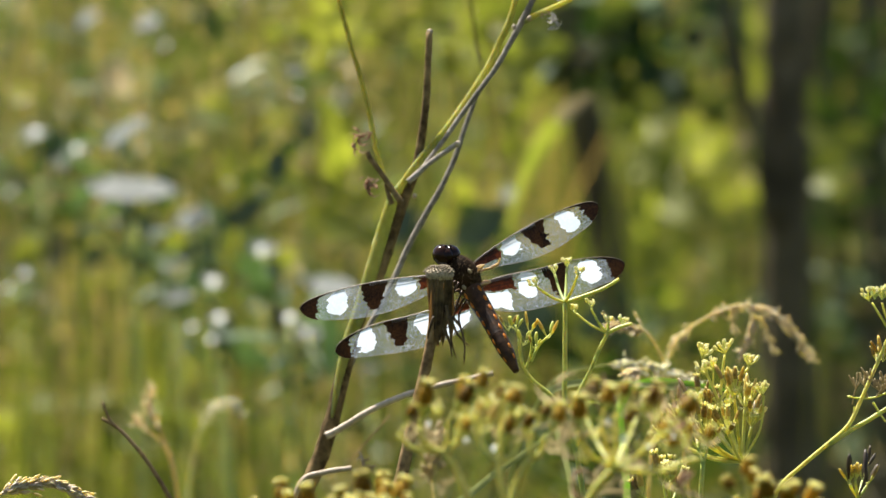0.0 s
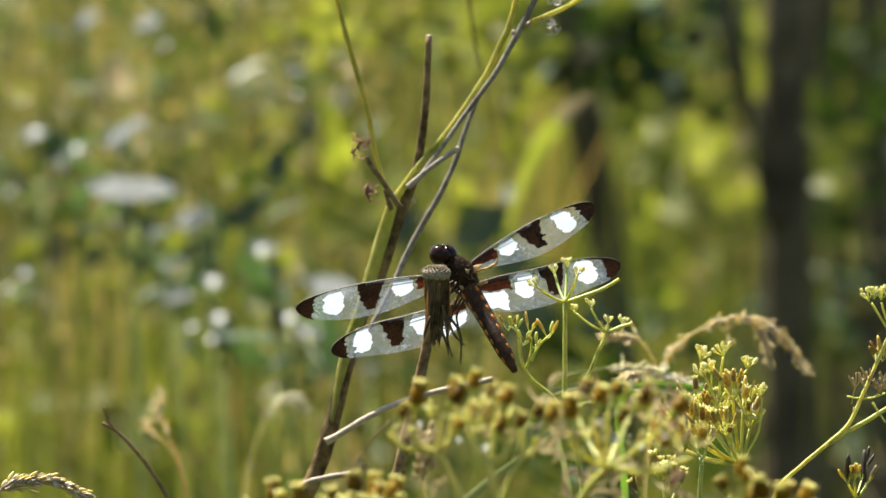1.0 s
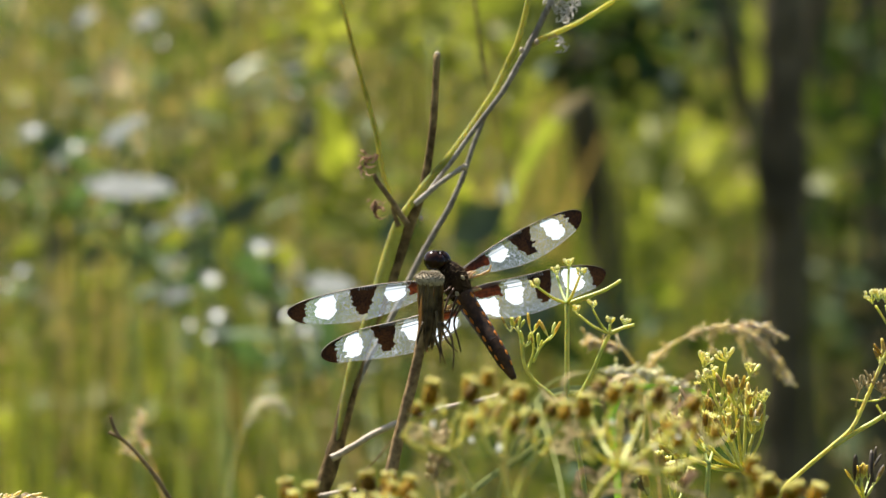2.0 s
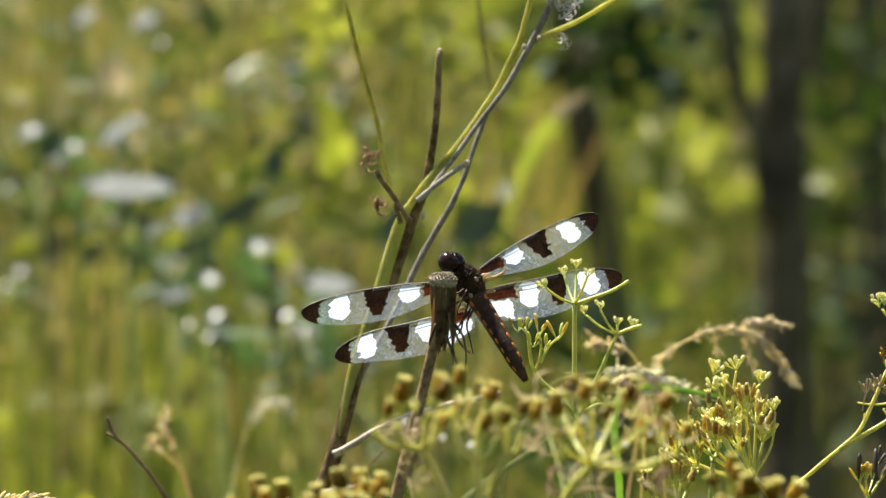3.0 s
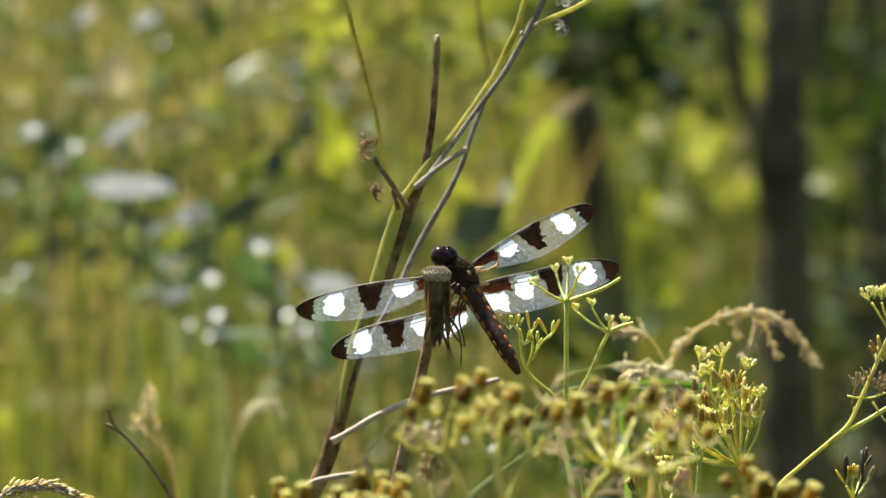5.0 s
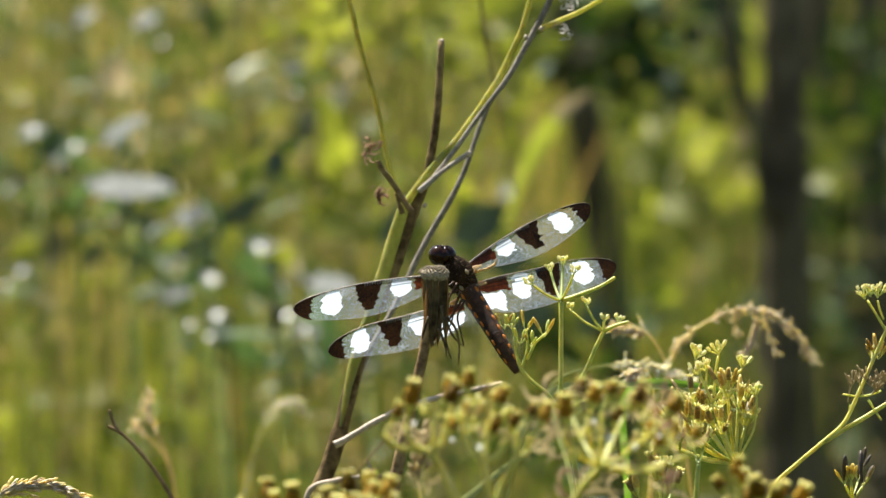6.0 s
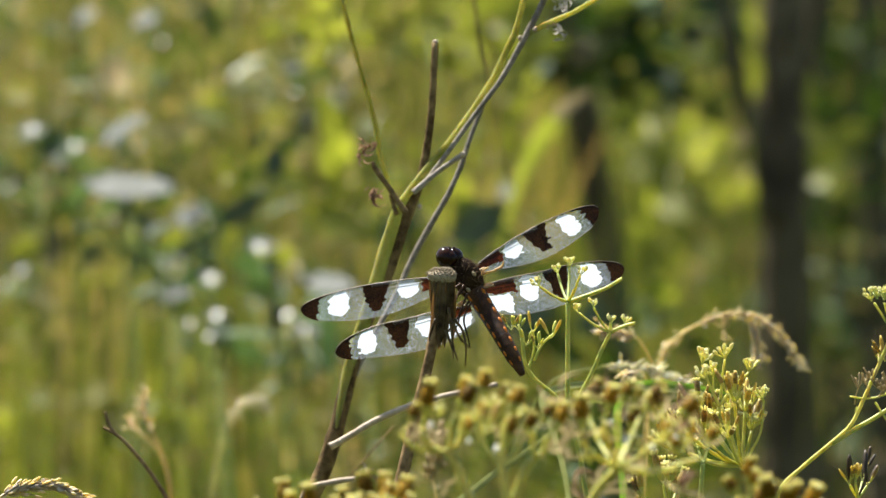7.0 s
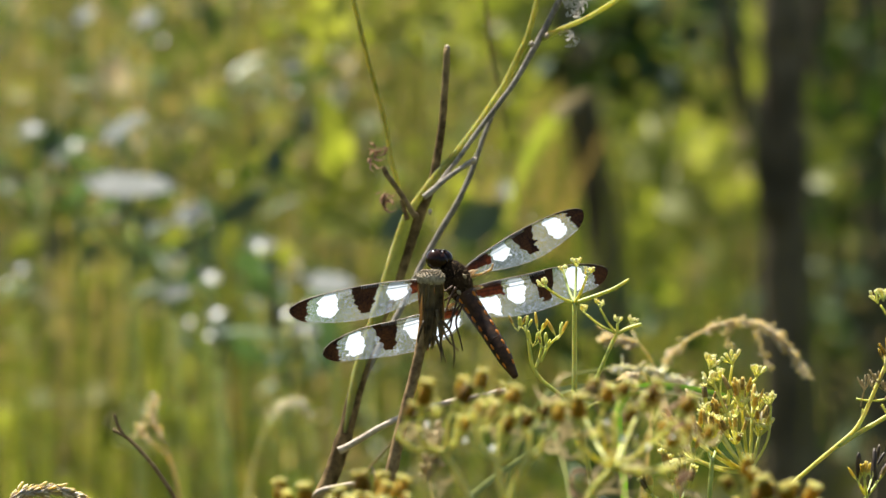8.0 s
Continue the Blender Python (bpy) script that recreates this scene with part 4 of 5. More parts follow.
def dragonfly():
    d = 3.006
    ob = empty("dragonfly", "brown dragonfly with white-and-dark spotted wings clinging to dead stalk", "dragonfly", where=at(815, 500, d))
    o = ob.location.copy()
    u = d / REACH

    def p(x, y, depth=0.0):
        return at(x, y, d + depth) - o

    spread = "clear wing with dark and white patches"
    F_LEAD = (5, 11, 15, 18, 20, 21, 21, 20, 18, 14, 10)
    F_TRAIL = (4, 10, 18, 26, 33, 37, 38, 36, 32, 27, 22)
    H_LEAD = (4, 9, 12, 13, 14, 16, 19, 20, 19, 15, 11)
    H_TRAIL = (30, 48, 54, 56, 55, 52, 47, 40, 33, 27, 22)
    wing(ob, o, (828, 480), (1057, 360), F_LEAD, F_TRAIL, 0.0055, d + 0.002, "fore", 1, spread)
    wing(ob, o, (845, 508), (1106, 466), H_LEAD, H_TRAIL, 0.006, d + 0.003, "hind", 2, spread)
    wing(ob, o, (815, 492), (530, 546), F_LEAD, F_TRAIL, 0.0055, d + 0.002, "fore", 3, spread)
    wing(ob, o, (830, 540), (593, 622), [v * 1.1 for v in H_LEAD], [v * 0.82 for v in H_TRAIL], 0.0055, d + 0.003, "hind", 4, spread)
    # thorax: a furry barrel slung between head and abdomen
    bm = bmesh.new()
    lump(bm, p(803, 450), p(845, 534) - p(803, 450), 95 * u, 56 * u, 14, 20, 0.9, 0.9, 0.07)
    part("thorax", bm, FUR, ob, "dark brown furry thorax")
    bm = bmesh.new()
    fuzz = random.Random(19)
    axis = p(845, 534) - p(803, 450)
    for k in range(420):
        s = fuzz.uniform(0.08, 0.82)
        way = axis.normalized().cross(Vector((fuzz.gauss(0, 1), fuzz.gauss(0, 1), fuzz.gauss(0, 1)))).normalized()
        root = p(803, 450) + axis * s + way * 25 * u * math.sin(math.pi * (s * 0.94 + 0.04)) ** 0.7
        tube(bm, [root, root + (way + axis.normalized() * fuzz.uniform(-0.3, 0.6)).normalized() * fuzz.uniform(5, 11) * u], 0.32 * u, 0.12 * u, 3)
    tagged(part("hair", bm, HAIR, ob), kind="stuff")
    for x, y, turn, size in ((836, 508, 1.0, 16), (828, 476, 1.2, 11), (818, 505, 1.3, 11)):
        bm = bmesh.new()
        lump(bm, p(x, y, -0.0036), Vector((math.sin(turn) * 0.5, 0.1, -math.cos(turn) - 0.3)), size * u, 7 * u, 6, 8)
        part("thorax_mark", bm, PALE_SPOT, ob, "pale side stripe")
    for x, y, x1, y1 in ((838, 478, 856, 470), (848, 502, 868, 498), (818, 496, 800, 500), (822, 528, 806, 536)):
        bm = bmesh.new()
        lump(bm, p(x, y, 0.0005), p(x1, y1, 0.0005) - p(x, y, 0.0005), 22 * u, 9 * u, 5, 8, rough=0.1)
        part("wing_hinge", bm, HINGE, ob, "tan wing hinge")
    for pts in ([(838, 486), (852, 479), (870, 474), (884, 468)], [(870, 474), (882, 466), (885, 457)], [(846, 482), (850, 474), (858, 468)], [(846, 505), (858, 502), (868, 500)]):
        part("wing_hinge", stem([p(x, y, -0.0012) for x, y in pts], 3.0 * u, 1.4 * u, 7, 5, rough=0.2), HINGE, ob, "pale torn wing hinge")
    # abdomen: ten segments narrowing to the tail
    line = smooth([p(834, 512, -0.001), p(853, 543, -0.003), p(870, 573, -0.006), p(885, 602, -0.009), p(900, 630, -0.011), p(914, 658, -0.013)], 9)
    count = len(line)
    for k in range(9):
        i0, i1 = k * (count - 1) // 9, (k + 1) * (count - 1) // 9
        r0 = (18.5 - 6.5 * k / 9 - 3.2 * max(0, k - 7)) * u
        r1 = (18.5 - 6.5 * (k + 1) / 9 - 3.2 * max(0, k - 6)) * u
        seg = line[i0:i1 + 1]
        way = seg[-1] - seg[0]
        bm = bmesh.new()
        tube(bm, smooth([seg[0] - way * 0.02, (seg[0] + seg[-1]) / 2, seg[-1]], 4), r0, r1, 16)
        bm.faces.ensure_lookup_table()
        for face in bm.faces[-2:] if k < 8 else bm.faces[-2:-1]:
            bm.faces.remove(face)
        seg_ob = part("abdomen_segment", bm, CHITIN, ob)
        across = way.cross(Vector((0, 1, 0))).normalized()
        front = across.cross(way).normalized()
        if front.y > 0:
            front = -front
        if k < 8:
            for sgn in (-1, 1):
                bm = bmesh.new()
                r = (r0 + r1) / 2
                spot = seg[0] + way * 0.08 + across * sgn * r * 0.70 + front * r * 0.56
                lump(bm, spot, way, way.length * 0.8, r * 0.52, 6, 9, 0.7)
                part("spot", bm, ORANGE, seg_ob, "orange side spot")
    # head: two round eyes meeting over a dark face
    for x, y, depth, size, rise in ((798, 452, 0.001, 37, 0), (782, 451, 0.0, 37, 0)):
        bm = bmesh.new()
        bmesh.ops.create_uvsphere(bm, u_segments=24, v_segments=16, radius=size / 2 * u)
        for v in bm.verts:
            v.co = Vector((v.co.x * 0.93, v.co.y * 1.05, v.co.z)) + p(x, y, depth)
        part("eye", bm, EYE_DARK, ob, "glossy dark red-brown compound eye")
    bm = bmesh.new()
    lump(bm, p(790, 436, -0.0006), p(789, 472, -0.001) - p(790, 436, -0.0006), 34 * u, 30 * u, 8, 12)
    part("face", bm, EYE_DARK, ob, "glossy dark face")
    for x0 in (776, 785, 793):
        bm = bmesh.new()
        lump(bm, p(x0, 436, -0.0012), Vector((1, -0.1, 0.1)), 7 * u, 6 * u, 5, 8)
        part("brow_bump", bm, EYE_DARK, ob)
    # legs clasp the stalk in front
    for pts in ([(812, 500), (800, 520), (790, 545), (778, 552)], [(818, 515), (806, 548), (798, 575), (780, 585)], [(826, 530), (812, 560), (818, 590), (822, 612)],
                [(806, 498), (795, 505), (775, 512)], [(814, 512), (770, 535), (758, 548)], [(822, 528), (792, 572), (768, 600)]):
        part("leg", stem([p(x, y, -0.006 - 0.0012 * k) for k, (x, y) in enumerate(pts)], 2.2 * u, 1.1 * u, 6, 5), CHITIN, ob)
    return ob


# ---- umbels ----
def seed_mesh(name, length, width, mat, cap=True):
    """A ribbed seed that widens upwards, with a pale frilled cap."""
    bm = bmesh.new()
    rings = []
    for h, w in ((0, 0.18), (0.12, 0.5), (0.35, 0.9), (0.6, 1.0), (0.82, 0.85), (1.0, 0.4)):
        rings.append([bm.verts.new((math.cos(a) * w * width / 2 * (1 + 0.1 * (k % 2)), math.sin(a) * w * width / 2 * 0.85 * (1 + 0.1 * (k % 2)), h * length))
                      for k, a in enumerate([2 * math.pi * k / 10 for k in range(10)])])
    for a, b in zip(rings, rings[1:]):
        for k in range(10):
            bm.faces.new((a[k], a[(k + 1) % 10], b[(k + 1) % 10], b[k]))
    bm.faces.new(rings[0][::-1])
    bm.faces.new(rings[-1])
    body = len(bm.faces)
    if cap:
        for k in range(5):
            a = 2 * math.pi * k / 5
            wide = 1.08 if mat is SEED_BROWN else 1.0
            lump(bm, Vector((math.cos(a) * width * 0.18 * wide, math.sin(a) * width * 0.18 * wide, length * (0.88 if mat is SEED_BROWN else 0.86))), (math.cos(a) * 0.5, math.sin(a) * 0.5, 1), length * 0.26, width * 0.38 * wide, 3, 5)
    me = bpy.data.meshes.new(name)
    bm.faces.ensure_lookup_table()
    for i, f in enumerate(bm.faces):
        f.smooth = True
        f.material_index = 1 if i >= body else 2 if mat in (SEED, SEED_BROWN) and i < 20 else 0
    bm.to_mesh(me)
    bm.free()
    me.materials.append(mat)
    me.materials.append(CAP_GOLD if mat is SEED_BROWN else SEED_CAP)
    me.materials.append(UMBEL_YELLOW)
    return me


def pedicel_mesh(mat):
    bm = tube(bmesh.new(), [Vector((0, 0, 0)), Vector((0.04, 0, 0.35)), Vector((0.03, 0, 0.7)), Vector((0, 0, 1))], 0.055, 0.085, 6)
    me = bpy.data.meshes.new("pedicel")
    for f in bm.faces:
        f.smooth = True
    bm.to_mesh(me)
    bm.free()
    me.materials.append(mat)
    return me


BUD_FAT = seed_mesh("seed", 0.0062, 0.0037, SEED_BROWN)
BUD_SLIM = seed_mesh("seed", 0.0052, 0.0014, SEED)
BUD_POD = seed_mesh("seed", 0.0056, 0.0012, SEED, False)
BUD_RIPE = seed_mesh("seed", 0.0062, 0.0021, SEED)
BUD_DARK = seed_mesh("seed", 0.0075, 0.0017, SEED_DARK, False)
CROWN_FLORET = seed_mesh("floret", 0.0013, 0.0010, FLORET)
PEDICELS = {}


def umbellet(parent, o, centre, way, count, spread, me, mat, r, seed_scale=1.0, up=0.7):
    """A small node from which short stalks fan out, each with a seed or floret."""
    way = Vector(way).normalized()
    if mat.name not in PEDICELS:
        PEDICELS[mat.name] = pedicel_mesh(mat)
    ob = part("umbellet", lump(bmesh.new(), centre - way * spread * 0.15, way, spread * 0.3, spread * 0.28, 4, 7), mat, parent)
    side = way.orthogonal().normalized()
    other = way.cross(side)
    for k in range(count):
        a = k * 2.39996 + r.uniform(-0.4, 0.4)
        rad = math.sqrt((k + 0.4) / count)
        dirn = (way * up + (side * math.cos(a) + other * math.sin(a)) * rad + Vector((0, 0, 0.25))).normalized()
        reach = spread * r.uniform(0.7, 1.15)
        end = centre + dirn * reach
        thick = spread * 0.8 + 0.0006
        share("pedicel", PEDICELS[mat.name], ob, Matrix.LocRotScale(centre, dirn.to_track_quat("Z", "Y"), Vector((thick, thick, reach * 1.05))))
        turn = (dirn + Vector((r.gauss(0, 0.12), r.gauss(0, 0.12), 0.5))).to_track_quat("Z", "Y")
        s = seed_scale * r.uniform(0.7, 1.15)
        kind = r.choice(me) if isinstance(me, tuple) else me
        share("seed" if kind is not CROWN_FLORET else "floret", kind, ob, Matrix.LocRotScale(end, turn, Vector((s, s, s * r.uniform(0.85, 1.2)))))
    return ob


def umbel(label, foot_at, stalk, d, apex, rays, mat, me, count, spread, seed, r_stalk=7, r_ray=3.5, seed_scale=1.0, group="umbels", depth=0.02, up=0.7):
    """A flat-topped umbel: a stalk up to its apex, rays from there to each umbellet."""
    r = random.Random(seed)
    ob = empty("umbel", label, "umbel", group, foot(*foot_at, d))
    o = ob.location.copy()
    u = d / REACH
    part("stalk", stem([Vector((0, 0, 0))] + [at(x, y, d) - o for x, y in stalk], r_stalk * 1.3 * u, r_stalk * u, 8, 5), mat, ob)
    top = at(*apex, d) - o
    for x, y in rays:
        end = at(x, y, d + r.uniform(-depth, depth)) - o
        mid = top.lerp(end, 0.5) + Vector((0, 0, -0.06 * (end - top).length))
        part("ray", stem([top, mid, end], r_ray * 1.25 * u, r_ray * u, 7, 5), mat, ob)
        umbellet(ob, o, end, (end - top).normalized() + Vector((0, 0, 0.6)), count, spread, me, mat, r, seed_scale, up)
    return ob


def panicle(name, label, foot_at, d, line, clusters, mat, r_stem, seed, category="grass", size=0.004, each=9, hang=0.6, mat_stem=None, loose=0.4):
    """A grass stalk with loose spikelets along its head. clusters: from which share of the line on."""
    r = random.Random(seed)
    ob = empty(name, label, category, "grass heads", foot(*foot_at, d))
    o = ob.location.copy()
    u = d / REACH
    pts = smooth([Vector((0, 0, 0))] + [at(x, y, d) - o for x, y in line], 10)
    part("stalk", tube(bmesh.new(), pts, r_stem * 1.4 * u, r_stem * 0.6 * u, 7), mat_stem or mat, ob)
    first = int(len(pts) * clusters)
    bm = bmesh.new()
    for i in range(first, len(pts)):
        way = (pts[min(i + 1, len(pts) - 1)] - pts[i - 1]).normalized()
        for k in range(each):
            start = pts[i - 1].lerp(pts[i], r.random())
            dirn = (way + Vector((r.gauss(0, loose), r.gauss(0, loose), r.gauss(-hang, loose)))).normalized()
            out = start + dirn * size * r.uniform(0.2, 1.6)
            tube(bm, [start, out], 0.00012, 0.0001, 3)
            lump(bm, out, dirn, size * r.uniform(0.8, 1.3), size * 0.33, 4, 5)
    tagged(part("seed_mass", bm, mat, ob), kind="stuff")
    return ob


def side_head(ob, run, d, mat, each, seed, size):
    """A further tuft of spikelets on a grass head, along a short branch."""
    r = random.Random(seed)
    o = ob.location.copy()
    pts = smooth([at(x, y, d) - o for x, y in run], 6)
    part("branchlet", tube(bmesh.new(), pts, 2.0 * d / REACH, 1.0 * d / REACH, 6), STRAW, ob)
    bm = bmesh.new()
    for a, b in zip(pts, pts[1:]):
        for k in range(each):
            way = ((b - a).normalized() + Vector((r.gauss(0, 0.3), r.gauss(0, 0.3), r.gauss(0, 0.3)))).normalized()
            lump(bm, a.lerp(b, r.random()) + way * size * 0.5, way, size * r.uniform(0.8, 1.4), size * 0.28, 4, 5)
    tagged(part("seed_mass", bm, mat, ob), kind="stuff")


# ---- everything in its place ----
ground()
meadow()
undergrowth()
flowering_grass()
lime_thicket()
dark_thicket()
far_wood()
trees()
herbs()
single_weeds()
broad_blades()
stalks = weed_stalk()
perch_stalk = perch()
insect = dragonfly()

RIPE = "yellow-green seeding umbel with ripening brown seeds"
front_umbel = umbel(RIPE, (900, 1300), [(905, 1060), (906, 1000), (905, 960)], 2.615, (905, 960), [], UMBEL_YELLOW, BUD_FAT, 2, 0.0034, 31, 7, 3.4, group="umbels")
front_umbel_b = umbel(RIPE, (1000, 1300), [(1005, 1060), (1020, 950), (1050, 872), (1087, 828)], 2.62, (1087, 828),
                      [(1062, 746), (1090, 732), (1126, 742), (1150, 786), (1184, 758), (1198, 830), (1240, 810), (1102, 788), (1022, 782), (1034, 732)],
                      UMBEL_YELLOW, BUD_FAT, 1, 0.0036, 32, 6.5, 3.2, group="umbels")
low_umbel = umbel(RIPE, (590, 1400), [(590, 1100), (592, 1030), (595, 985)], 2.62, (595, 985),
                  [(512, 938), (548, 941), (582, 933), (622, 929), (655, 917), (684, 919), (605, 951), (650, 951)], UMBEL_YELLOW, BUD_FAT, 3, 0.0036, 33, 8, 4.5)
corner_umbel = umbel(RIPE, (1380, 1400), [(1378, 1100), (1375, 1010), (1372, 950)], 2.615, (1372, 950),
                     [(1322, 888), (1350, 930), (1382, 917), (1410, 927)], UMBEL_YELLOW, BUD_FAT, 3, 0.0036, 34, 8, 4.5)


def scraps(ob, spots, d, mat, seed, size=0.004):
    """Dry, curled remains of bracts caught on an umbel's rays."""
    r = random.Random(seed)
    o = ob.location.copy()
    for x, y in spots:
        bm = bmesh.new()
        start = at(x, y, d + r.uniform(-0.015, 0.015)) - o
        for k in range(3):
            a, c = r.uniform(0, 6.28), r.uniform(-0.6, 0.6)
            pts = [start + Vector((math.cos(a + c * j) * j, r.uniform(-0.3, 0.3) * j, math.sin(a + c * j) * j)) * size / 4 for j in range(5)]
            blade(bm, smooth(pts, 2), size * r.uniform(0.10, 0.24), Vector((r.gauss(0, 0.5), -1, r.gauss(0, 0.5))), fold=0.5, tip=0.2)
        part("withered_bract", bm, mat, ob)


tangle = random.Random(94)
scraps(front_umbel, [(770, 800), (760, 770), (920, 760), (860, 760), (990, 790), (1000, 740), (780, 850), (735, 770)], 2.63, DRY_THREAD, 91)
scraps(front_umbel_b, [(tangle.uniform(985, 1250), tangle.uniform(690, 880)) for k in range(18)], 2.64, DRY_THREAD, 92, 0.006)
scraps(front_umbel_b, [(tangle.uniform(1010, 1240), tangle.uniform(670, 860)) for k in range(5)], 2.64, CURL, 95, 0.006)
# pale scraps added where a bright sparkle sits on the umbel
scraps(front_umbel_b, [(1101, 776), (1073, 745), (1076, 760), (1118, 800)], 2.64, FLORET, 93, 0.004)
for holder, spots in ((front_umbel_b, [(1050, 778), (1130, 806), (1160, 746), (1112, 730), (1212, 792), (1040, 820), (1180, 800)]), (front_umbel, [(775, 735), (835, 745), (860, 720), (915, 738), (850, 770)])):
    holder_rnd = random.Random(len(spots))
    for x, y in spots:
        umbellet(holder, None, at(x, y, 2.62 + holder_rnd.uniform(-0.02, 0.03)) - holder.location, (holder_rnd.gauss(0, 0.3), -0.1, 1), 4, 0.0026, (CROWN_FLORET, BUD_SLIM), UMBEL_YELLOW, holder_rnd, 0.9)
# white lumps stand for glints on dry petals, brightness put into the colour
for x, y, size, holder in ((1101, 776, 17, front_umbel_b), (1148, 790, 9, front_umbel_b), (1075, 746, 8, front_umbel_b), (1190, 772, 8, front_umbel_b), (756, 750, 10, front_umbel), (824, 778, 9, front_umbel), (872, 792, 12, front_umbel)):
    petal = lump(bmesh.new(), at(x, y + size * 0.6, 2.6) - holder.location, Vector((0.25, -0.4, 1)), size * 1.15 * 2.6 / REACH, size * 2.6 / REACH, 6, 9, 0.6, rough=0.3)
    part("pale_petal", petal, PETAL, holder, "dry petal with a white glint put into its colour")
GREEN = "thin green umbel with open spreading rays"
green_umbel = umbel(GREEN, (1060, 1300), [(1040, 1000), (1030, 860), (1008, 745), (1001, 720), (1000, 640), (1000, 536)], 2.99, (1000, 536),
                    [(950, 508), (982, 486), (1003, 474), (1022, 488)], UMBEL_GREEN, CROWN_FLORET, 5, 0.0016, 41, 4, 2.2, depth=0.01)


def extra_shoots(ob, runs, ends, mat, me, count, spread, seed, d, seed_scale=1.0):
    """More side shoots, each as a stem part, and small umbellets at their ends."""
    r = random.Random(seed)
    o = ob.location.copy()
    u = d / REACH
    for pts, r0, r1 in runs:
        part("side_shoot", stem([at(x, y, d) - o for x, y in pts], r0 * u, r1 * u, 7, 5), mat, ob)
    for x, y in ends:
        c = at(x, y, d + r.uniform(-0.006, 0.006)) - o
        umbellet(ob, o, c, (r.gauss(0, 0.3), r.gauss(0, 0.3), 1), count, spread, me, mat, r, seed_scale)


for fork, ends in (([(905, 960), (850, 915), (822, 868), (804, 828), (788, 802)], [(704, 770), (742, 756), (792, 748), (816, 735), (802, 788)]),
                   ([(905, 960), (900, 912), (888, 860), (880, 818)], [(842, 728), (868, 802), (888, 752), (914, 790)]),
                   ([(905, 960), (904, 895), (918, 848), (938, 812)], [(938, 765), (964, 775)])):
    nx, ny = fork[-1]
    extra_shoots(front_umbel, [(fork, 8, 6.5)] + [([(nx, ny), (nx + (x - nx) * 0.7, ny + (y - ny) * 0.3), (x, y)], 5.6, 4.6) for x, y in ends], ends, UMBEL_YELLOW, BUD_FAT, 1, 0.0032, 35 + nx, 2.615)
extra_shoots(green_umbel, [([(1006, 742), (1022, 700), (1045, 655), (1060, 620), (1075, 590)], 4, 3.5), ([(1000, 536), (1040, 522), (1070, 510), (1096, 494)], 4, 3), ([(1075, 590), (1095, 580), (1119, 573)], 3.5, 3),
                           ([(1075, 590), (1060, 572), (1045, 545)], 2.4, 2), ([(1075, 590), (1045, 575), (1020, 555)], 2.4, 2), ([(1008, 745), (975, 700), (942, 672), (925, 645), (918, 600)], 4, 3),
                           ([(925, 645), (918, 600), (912, 575)], 2.6, 2), ([(930, 655), (940, 620), (938, 585)], 2.6, 2), ([(940, 640), (955, 610), (975, 592)], 2.6, 2.2), ([(1075, 590), (1076, 572)], 2.6, 2.4),
                           ([(1010, 730), (1040, 712), (1062, 715)], 2, 1.6)],
             [(1045, 545), (1018, 555), (1076, 574), (1100, 575), (1030, 712), (1056, 712)], UMBEL_GREEN, CROWN_FLORET, 5, 0.0014, 42, 2.99)
BUD_GREEN = seed_mesh("seed", 0.0036, 0.0012, UMBEL_GREEN, False)
extra_shoots(green_umbel, [], [(912, 585), (938, 590), (970, 600), (900, 585), (926, 612), (946, 618)], UMBEL_GREEN, (BUD_GREEN, BUD_GREEN, BUD_POD), 3, 0.0014, 43, 2.99, 0.8)

SHARP = "yellow-green umbel crowded with ripe brown seeds and pale florets"
sharp_umbel = umbel(SHARP, (1420, 1300), [(1400, 1000), (1355, 880), (1335, 838), (1313, 818)], 3.0, (1313, 818),
                    [(1180, 775), (1200, 745), (1222, 765), (1240, 718), (1262, 745), (1285, 728), (1250, 772), (1300, 705), (1318, 722), (1330, 755), (1290, 770), (1215, 795)],
                    UMBEL_YELLOW, (BUD_POD, BUD_SLIM, CROWN_FLORET, CROWN_FLORET, BUD_POD, BUD_POD), 9, 0.0036, 51, 5.5, 2.8, depth=0.012)
extra_shoots(sharp_umbel, [([(1290, 760), (1268, 700), (1252, 665), (1243, 638)], 3, 2.2), ([(1275, 700), (1278, 660), (1283, 628)], 3, 2.2), ([(1272, 712), (1300, 675), (1325, 652)], 3, 2.2), ([(1262, 690), (1262, 660)], 2, 1.6),
                           ([(1313, 818), (1345, 760), (1352, 700)], 2.4, 2)],
             [(1243, 634), (1283, 626), (1325, 650), (1262, 658), (1296, 676), (1250, 664), (1350, 700), (1340, 745)], UMBEL_YELLOW, CROWN_FLORET, 10, 0.0026, 52, 3.0, 1.1)
seed_tuft = umbel("short green umbel stalk with upright brown seeds", (1182, 1300), [(1183, 1000), (1182, 900)], 3.0, (1182, 900),
                  [(1174, 858), (1186, 856), (1196, 872), (1140, 880)], UMBEL_GREEN, BUD_RIPE, 3, 0.0012, 53, 4, 2.2, depth=0.006, up=1.6)
lone_stalk = umbel("bare green umbel stalk below the seed heads", (1236, 1300), [(1236, 1000), (1240, 880), (1244, 820)], 2.99, (1244, 820), [(1236, 795), (1252, 792)], UMBEL_GREEN, BUD_SLIM, 4, 0.003, 54, 4, 2.5, depth=0.006)
